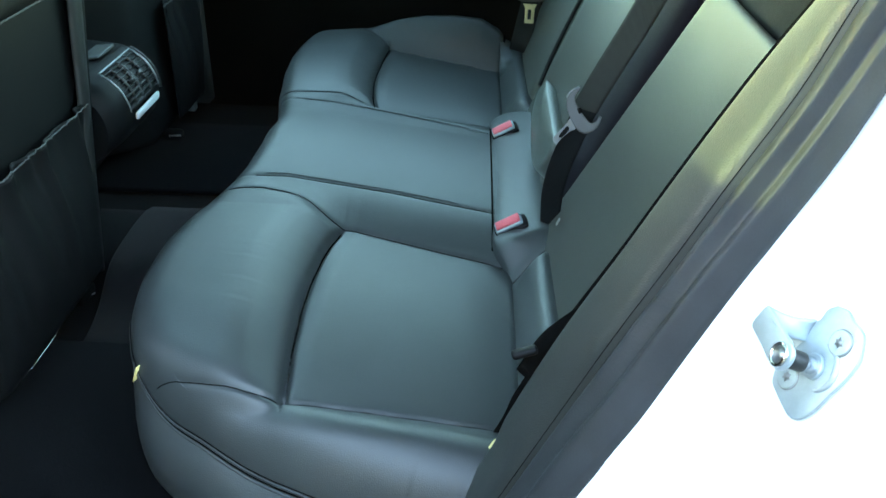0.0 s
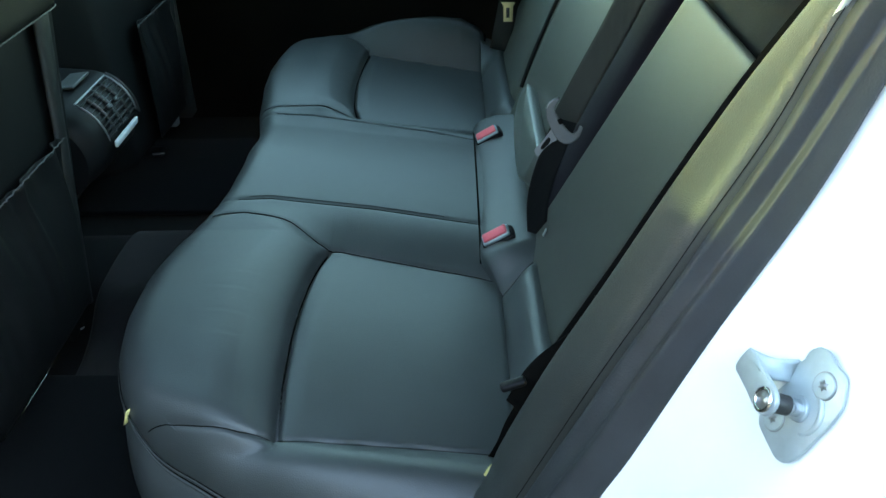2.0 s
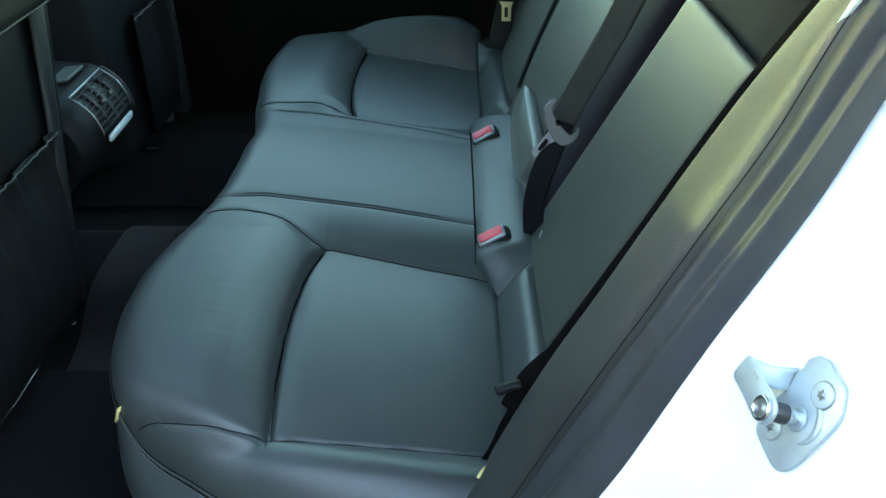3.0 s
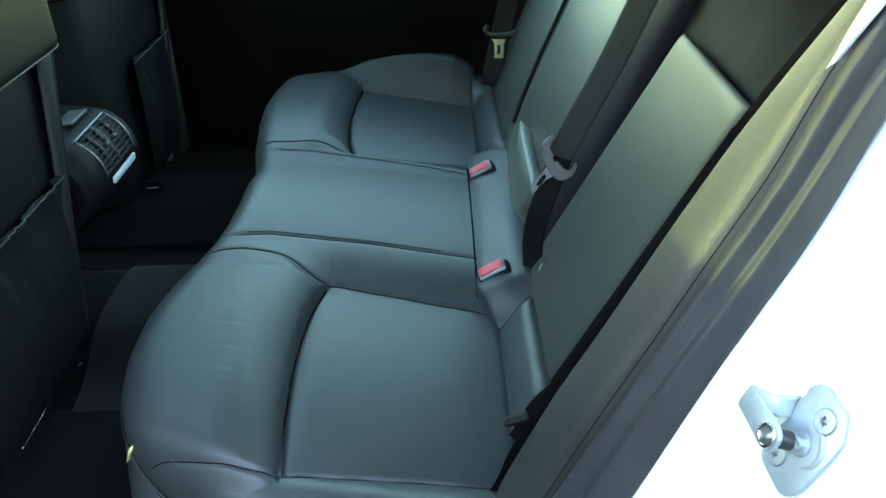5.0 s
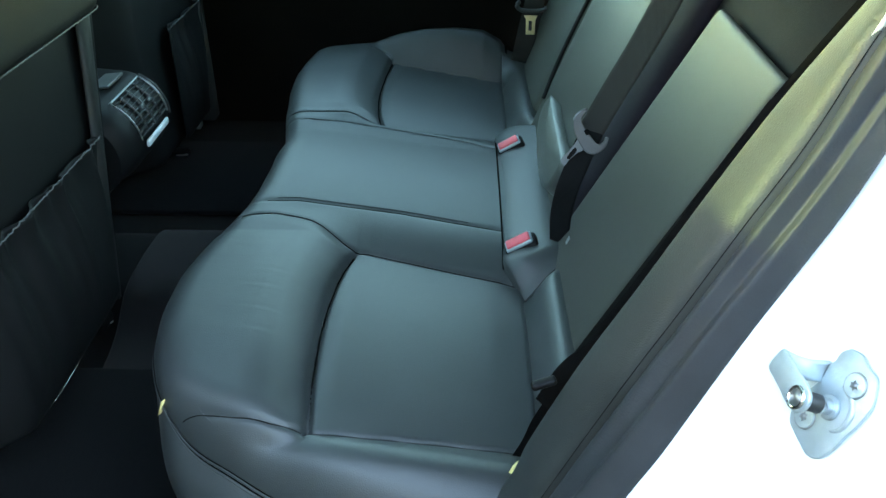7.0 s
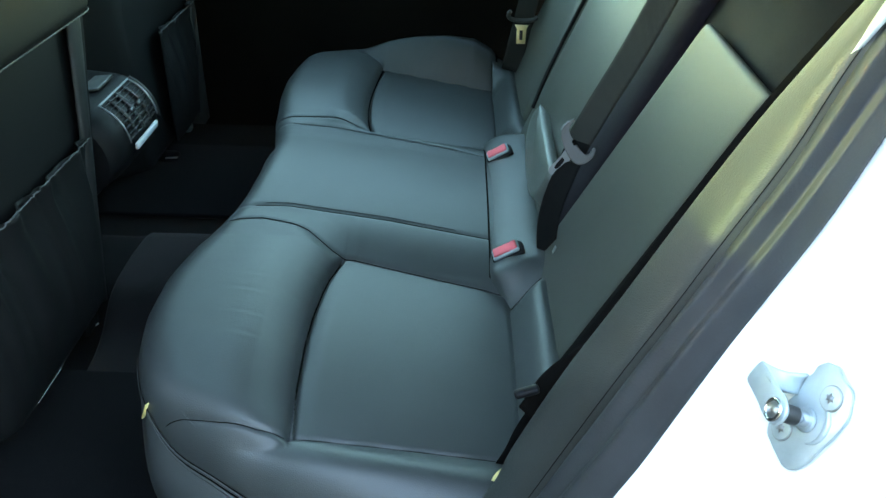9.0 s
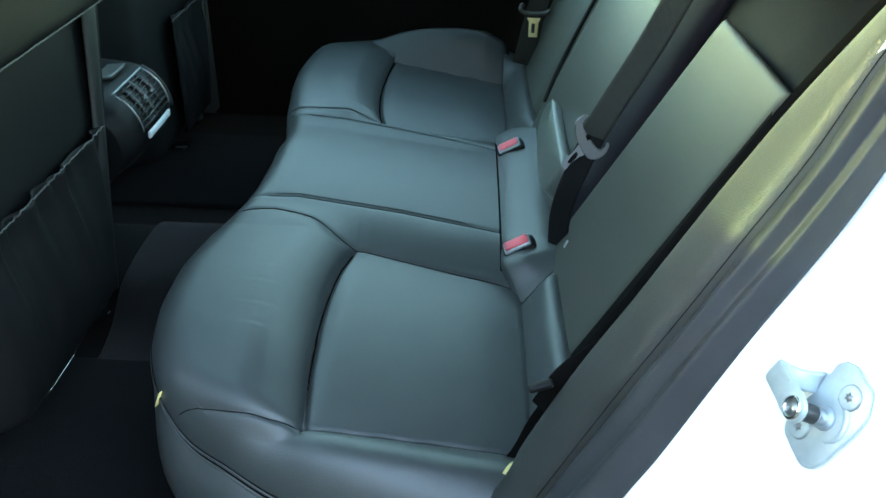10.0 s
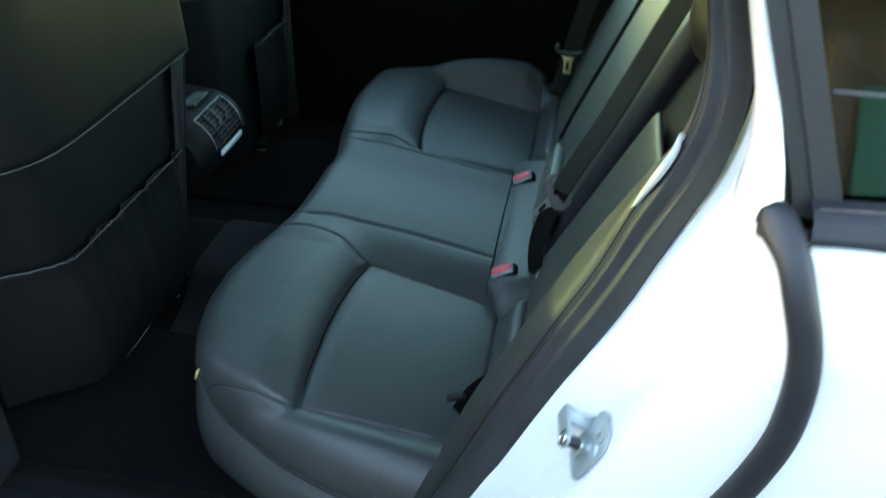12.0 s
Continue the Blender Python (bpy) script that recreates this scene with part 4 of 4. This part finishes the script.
# ---- striker ----
def build_striker():
    st = thing("door_striker", "zinc-plated steel door striker with two screws on the white jamb", "door striker")
    # local axes: y up along the plate, z out of the plate towards the front
    outline = [(-4, 36.6), (5, 35.2), (12, 29), (21, 23.7), (23.4, 15), (24, 4), (18, -9.6), (11, -20.5), (4.5, -31.6), (-4, -40), (-13, -41.5), (-22, -36), (-30, -30), (-36, -24), (-36, -12), (-28, 0), (-20, 11), (-16.8, 22), (-13.1, 26), (-10.5, 32.5)]
    o = spline([(x / 1000, y / 1000, 0) for x, y in outline + outline[:1]], 90)[:-1]
    part("base_plate", plate([(p.x, p.y) for p in o], 0.003, 0.0008), STEEL, st)
    front = [(-33.8, 23.9), (-37.5, 19), (-42, 8.5), (-34.5, 2), (-26, -4), (-20, -9), (-13.5, -13), (-6.5, -13.8), (-1, -9), (0.5, -2), (-4, 4.8), (-16.2, 12.8), (-26.8, 20.2)]
    o = spline([(x / 1000, y / 1000, 0) for x, y in front + front[:1]], 70)[:-1]
    bracket = part("bracket", plate([(p.x, p.y) for p in o], 0.003, 0.0008, pose(0, 0, 0.026)), STEEL, st)
    # the web: a strap bent back from the bracket to the plate
    rows = []
    for k in range(20):
        u = k / 19
        top = Vector((-0.0166, 0.0235, 0.001)) * (1 - u) + Vector((-0.0335, 0.0238, 0.0285)) * u
        low = Vector((-0.0195, 0.0085, 0.001)) * (1 - u) + Vector((-0.0185, 0.0142, 0.0285)) * u
        bow = Vector((0.0015, 0.001, 0.003)) * math.sin(math.pi * u) - Vector((0, 0.003, 0)) * math.sin(math.pi * u)
        rows.append([top + (low - top) * v + bow + Vector((-0.0012, 0, 0)) * math.sin(math.pi * v) for v in (0, 0.15, 0.4, 0.6, 0.85, 1)])
    part("web", sheet(rows, thick=0.0028), STEEL, bracket)
    # pressed bead round the pin
    part("bead", sweep([Vector((0.0145 * math.cos(w) - 0.003, 0.0155 * math.sin(w) - 0.0045, 0.003)) for w in [math.pi * (-0.45 + 0.9 * k / 24) for k in range(25)]], ring(0.0024, 0.0016, 10), scale=lambda u: 0.3 + 0.7 * math.sin(math.pi * u)), STEEL, st)
    a, b = Vector((-0.0055, -0.005, 0.002)), Vector((-0.0094, -0.0042, 0.0290))
    turn = (b - a).to_track_quat("Z", "Y").to_matrix().to_4x4()
    part("pin", rod(0.0058, (b - a).length, Matrix.Translation((a + b) / 2) @ turn, 28, 0.001), CHROME, st)
    part("sleeve", rod(0.0066, 0.0125, Matrix.Translation(a + (b - a) * 0.62) @ turn, 28, 0.0005), PLASTIC, st, "black plastic sleeve")
    part("pin_collar", rod(0.0088, 0.003, Matrix.Translation(a + (b - a) * 0.06) @ turn, 28, 0.001), STEEL, st)
    head = part("pin_head", sweep([b + turn.to_3x3() @ Vector((0.0072 * math.cos(w), 0.0072 * math.sin(w), 0.0012)) for w in [2 * math.pi * k / 40 for k in range(41)]], ring(0.0016, 0.0014, 8), up=(b - a).normalized(), caps=False), CHROME, st)
    part("pin_recess", rod(0.0062, 0.001, Matrix.Translation(b + (b - a).normalized() * 0.0012) @ turn, 28), GREYMETAL, head, "dark hollow pin end")
    for x, y in ((0.0085, 0.0144), (-0.0233, -0.0172)):
        s = part("screw", rod(0.0085, 0.0022, pose(x, y, 0.0035), 32, 0.0008), STEEL, st)
        part("screw_edge", sweep([Vector((x + 0.0088 * math.cos(w), y + 0.0088 * math.sin(w), 0.0034)) for w in [2 * math.pi * k / 40 for k in range(41)]], ring(0.0004, 0.0004, 6), caps=False), GREYMETAL, s)
        star = [((0.0038 if k % 2 else 0.0021) * math.cos(math.pi * k / 6), (0.0038 if k % 2 else 0.0021) * math.sin(math.pi * k / 6)) for k in range(12)]
        part("torx_recess", plate(star, 0.0006, 0, pose(x, y, 0.0045)), GREYMETAL, s)
    n = Vector((-0.8987, -0.1956, 0.3925)).normalized()
    up = Vector((0.2625, 0.4771, 0.8387)).normalized()
    rt = up.cross(n)
    m = Matrix((rt, up, n)).transposed().to_4x4()
    st.matrix_basis = Matrix.Translation(Vector((0.2595, -0.2714, 0.8049)) - n * 0.003) @ m


# ---- front seats and console ----
def build_front_seat(place, pocket_left):
    seat = thing("front_seat", "black leather front seat seen from behind, with a gathered map pocket", "car seat", group="front seats")
    # back shell with rounded sides; local y across from -0.27 to 0.27, x backwards
    def shell_x(y, z):
        return -0.03 * (z - 0.35) - 0.14 * smooth_step(0.22, 0.37, -y)
    rows = []
    for k in range(50):
        z = 0.360 + 0.470 * k / 49
        rows.append([Vector((shell_x(y, z) - 0.012, y, z)) for y in [-0.36 + (0.495 + 0.37 * (z - 0.345)) * (u + 1) / 2 for u in edge_steps(40)]])
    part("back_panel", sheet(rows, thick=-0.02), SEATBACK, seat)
    # strip down the inner side
    rows = []
    for k in range(40):
        q = k / 39
        z = 0.353 + 0.467 * q
        rows.append([Vector((0.012 * math.sin(math.pi * s) ** 0.5 - 0.006 - 0.03 * s * s - 0.015 * (z - 0.35), 0.098 + 0.118 * q + (0.038 + 0.05 * q) * s, z)) for s in [j / 8 for j in range(9)]])
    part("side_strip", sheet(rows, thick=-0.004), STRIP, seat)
    # pocket, gathered
    rows = []
    for k in range(40):
        t = k / 39
        z = 0.368 + 0.262 * t
        row = []
        for j in range(110):
            right = 0.094 + 0.262 * (z - 0.345)
            y = pocket_left + (right - pocket_left) * j / 109
            fold = 0.0065 * (math.sin(y * 120 + 1.5 * math.sin(y * 37)) * 0.6 + math.sin(y * 63 + 1)) * t ** 1.5
            row.append(Vector((0.008 + 0.016 * math.sin(math.pi * min(1, t * 1.1 + 0.05)) * (1 - (-1 + 2 * j / 109) ** 4) + fold - 0.03 * (z - 0.35) - 0.14 * smooth_step(0.22, 0.37, -y), y, z)))
        rows.append(row)
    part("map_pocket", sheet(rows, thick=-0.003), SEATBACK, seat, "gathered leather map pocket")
    ys = [pocket_left + (0.168 - pocket_left) * k / 139 for k in range(140)]
    pts = [Vector((0.014 + 0.0012 * math.sin(k * 1.9 + math.sin(k * 0.37) * 2) - 0.03 * 0.28 - 0.14 * smooth_step(0.22, 0.37, -ys[k]), ys[k], 0.631 + 0.001 * math.sin(k * 1.1 + 2 * math.sin(k * 0.23)))) for k in range(140)]
    part("pocket_stitching", sweep(pts, ring(0.0012, 0.0012, 6)), THREAD_GLINT, seat, "grey ruffled pocket seam")
    # upper cover that overhangs, with a stitched lower edge
    def cover_x(t, u, z):
        side = 0.12 * abs(u) ** 5 if u < 0 else 0.03 * u ** 30
        return 0.02 + 0.024 * math.sin(math.pi / 2 * min(1, t * 16)) ** 0.5 - 0.03 * (z - 0.35) - side - 0.10 * t ** 4 - 0.006
    rows = []
    for t in [0, 0.01, 0.02, 0.03, 0.045, 0.06, 0.08] + [0.1 + 0.9 * k / 40 for k in range(41)]:
        z = 0.814 + 0.38 * t
        rows.append([Vector((cover_x(t, u, z), (-0.05 + 0.303 * u) * (1 - 0.25 * t ** 3), z)) for u in edge_steps(54)])
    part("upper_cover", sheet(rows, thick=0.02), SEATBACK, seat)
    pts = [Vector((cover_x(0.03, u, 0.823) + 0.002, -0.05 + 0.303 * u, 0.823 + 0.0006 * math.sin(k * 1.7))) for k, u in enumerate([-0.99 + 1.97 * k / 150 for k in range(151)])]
    part("cover_seam", sweep(pts, ring(0.0012, 0.0012, 6)), THREAD_GLINT, seat, "pale stitched seam")
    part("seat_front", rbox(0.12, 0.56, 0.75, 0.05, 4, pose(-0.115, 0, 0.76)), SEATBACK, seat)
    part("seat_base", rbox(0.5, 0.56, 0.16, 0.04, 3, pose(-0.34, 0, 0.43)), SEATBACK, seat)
    part("rail", rbox(0.5, 0.03, 0.05, 0.006, 2, pose(-0.3, 0.18, 0.30)), STEEL, seat)
    seat.matrix_basis = place
    return seat


def build_front_seats():
    seat = build_front_seat(pose(-0.585, 0.36, 0), -0.345)
    build_front_seat(pose(-0.655, 1.2, 0), -0.1)
    part("bottom_edge", sweep([Vector((0.0065, -0.165 + 0.085 * k / 10, 0.3615)) for k in range(11)], ring(0.0012, 0.0012, 8)), CHROME, seat, "thin bare lower edge")
    # black block with a spring, standing in for a dark gap with small bits
    clip = part("clip", rbox(0.02, 0.05, 0.02, 0.004, 2, pose(0.0, 0.03, 0.358)), SEAM_SHADE, seat, "black block in place of a dark gap")
    part("spring", rod(0.0012, 0.03, pose(0.016, 0.03, 0.358, 60, 0, 20), 8), GREYMETAL, clip)


def build_console():
    c = thing("center_console", "black plastic center console end with a curved air vent", "console")
    YC, HW = 0.715, 0.123

    def arc(deg, r=0.078):
        return Vector((-0.645 + r * math.cos(radians(deg)), 0, 0.565 + r * math.sin(radians(deg))))
    prof = [Vector((-0.74, 0, 0.36)), Vector((-0.66, 0, 0.45)), Vector((-0.60, 0, 0.505)), Vector((-0.58, 0, 0.52))] + [arc(a) for a in range(-20, 86, 5)] + [Vector((-0.70, 0, 0.648)), Vector((-0.95, 0, 0.66)), Vector((-1.2, 0, 0.66))]
    rows = []
    for p in prof:
        rows.append([Vector((p.x - 0.03 * abs(u) ** 7, YC + HW * u, p.z - 0.015 * abs(u) ** 7)) for u in edge_steps(26)])
    part("body", sheet(rows), CONSOLE, c)
    for sg in (-1, 1):
        part("side_wall", sheet([[Vector((p.x - 0.02, YC + sg * HW, p.z - 0.012)), Vector((-0.98, YC + sg * (HW + 0.01), min(0.36, p.z)))] for p in prof]), CONSOLE, c)
    vent = part("vent", sheet([[arc(a, 0.070) + Vector((0, YC + y, 0)) for y in (-0.07, 0, 0.07)] for a in range(4, 64, 5)], thick=0.003), DARKFELT, c, "dark air vent opening")
    for a in range(8, 62, 7):
        p = arc(a, 0.080)
        part("slat", rbox(0.009, 0.134, 0.0016, 0.0006, 1, pose(p.x, YC, p.z, 0, -a, 0)), SATIN, vent)
    for y, w in ((-0.036, 0.001), (0.0, 0.005), (0.036, 0.001)):
        part("divider", sheet([[arc(a, q) + Vector((0, YC + y, 0)) for q in (0.075, 0.0848)] for a in range(6, 62, 5)], thick=w), SATIN, vent)
    R, W = 0.083, 0.07
    part("upper_rim", sweep([arc(63, R) + Vector((0, YC - W + W / 8 * k, 0)) for k in range(17)], ring(0.0016, 0.0016, 8), up=(0.7, 0, 0.72)), GREYMETAL, vent, "bright upper vent rim")
    for sg, size in ((-1, 0.0019), (1, 0.0026)):
        part("side_rim", sweep([arc(a, R) + Vector((0, YC + sg * W, 0)) for a in range(4, 64, 3)], ring(size, size * 0.7, 8), up=(0, 1, 0), scale=lambda u: 0.5 + 0.5 * math.sin(math.pi * (0.15 + 0.7 * u))), GREYMETAL, vent, "bright curved side rim")
    part("outer_rim", sweep([arc(a, R - 0.001) + Vector((0, YC + W + 0.012, 0)) for a in range(-2, 66, 3)], ring(0.003, 0.002, 8), up=(0, 1, 0)), SATIN, vent)
    for y in (-0.018, 0.018):
        p = arc(34, 0.086)
        part("knob", rbox(0.008, 0.013, 0.008, 0.002, 2, pose(p.x, YC + y, p.z, 0, -34, 0)), SATIN, vent)
    part("lid_end", rbox(0.035, 0.075, 0.006, 0.002, 2, pose(-0.645, 0.735, 0.6475, 0, -6, 0)), GREYPLASTIC, c, "grey lid end")
    # chrome strip whose reflection is put into a white colour
    p = arc(-6, 0.084)
    part("bright_strip", rbox(0.007, 0.112, 0.014, 0.003, 2, pose(p.x, YC + 0.003, p.z, 0, 8, 0)), PALE, c, "strip under the vent, white for its reflection")


def build_sun_patches():
    # small yellow pieces laid on the cushion edge as patches of sunlight
    t = thing("sun_patch", "small yellow piece standing for a sun patch on the cushion edge", "tag", group="seat tags")
    part("cloth", rbox(0.03, 0.013, 0.0016, 0.0006, 1, pose(-0.3555, 0.061, 0.481, 0, -66, -28)), SUN_PATCH, t)
    t = thing("sun_patch", "small yellow piece standing for a sun patch on the cushion edge", "tag", group="seat tags")
    path = [Vector((x, y, cushion_top(x, MID - y, -1) + 0.002)) for x, y in ((0.068 + 0.024 * k / 8, -0.030 + 0.045 * k / 8) for k in range(9))]
    part("cloth", sweep(path, ring(0.0035, 0.0006, 8), scale=lambda u: 0.4 + 0.6 * math.sin(math.pi * min(1, u + 0.15))), SUN_PATCH, t)


def build_building():
    h = thing("building", "plain beige building across the lane with teal shutters", "building")
    part("wall", rbox(26, 0.4, 3.6, 0.02, 1, pose(3, -7.2, 1.8)), PLASTER, h)
    for x, w in ((3.4, 1.6), (6.0, 1.8), (9.5, 1.8)):
        part("shutter", rbox(w, 0.08, 2.4, 0.02, 1, pose(x, -6.97, 1.5)), TEAL, h, "teal painted shutter")
    for x in (-4.0, -1.0, 1.2):
        part("doorway", rbox(1.2, 0.08, 2.5, 0.02, 1, pose(x, -6.97, 1.3)), DARKFELT, h, "dark doorway")
    for x in (-2.4, 2.3, 4.7, 7.7):
        part("post", rbox(0.22, 0.2, 3.0, 0.02, 1, pose(x, -6.6, 1.5)), PLASTER, h)
    part("roof", rbox(26.6, 1.6, 0.25, 0.03, 1, pose(3, -6.9, 3.7)), PLASTER, h)


def build_open_door():
    d = thing("open_rear_door", "white open rear door with its window frame", "car door")
    part("panel", rbox(1.04, 0.09, 0.8, 0.03, 3, pose(0.47, 0, 0.6)), PAINT, d)
    part("inner_lining", rbox(1.0, 0.03, 0.74, 0.01, 2, pose(0.47, 0.06, 0.6)), PLASTIC, d, "dark inner door lining")
    for x, z, sx, sz in ((-0.02, 1.17, 0.05, 0.38), (0.96, 1.12, 0.07, 0.30), (0.49, 1.345, 1.0, 0.05)):
        part("window_frame", rbox(sx, 0.05, sz, 0.01, 2, pose(x, 0, z)), PLASTIC, d)
    # unseen panel added to keep the sun off the seal and outer jamb
    part("sun_blocker", rbox(0.74, 0.008, 0.36, 0.002, 1, pose(0.59, 0, 1.16)), DARKFELT, d, "dark panel added in the window to block the sun")
    d.matrix_basis = pose(-0.76, -0.29, 0, 0, 0, -74)


build_ground()
build_body()
build_floor()
bench_seat = build_cushion()
build_rear_rolls(bench_seat)
build_backrests(bench_seat)
build_buckles()
build_belts()
build_striker()
build_front_seats()
build_console()
build_open_door()
build_sun_patches()
build_building()
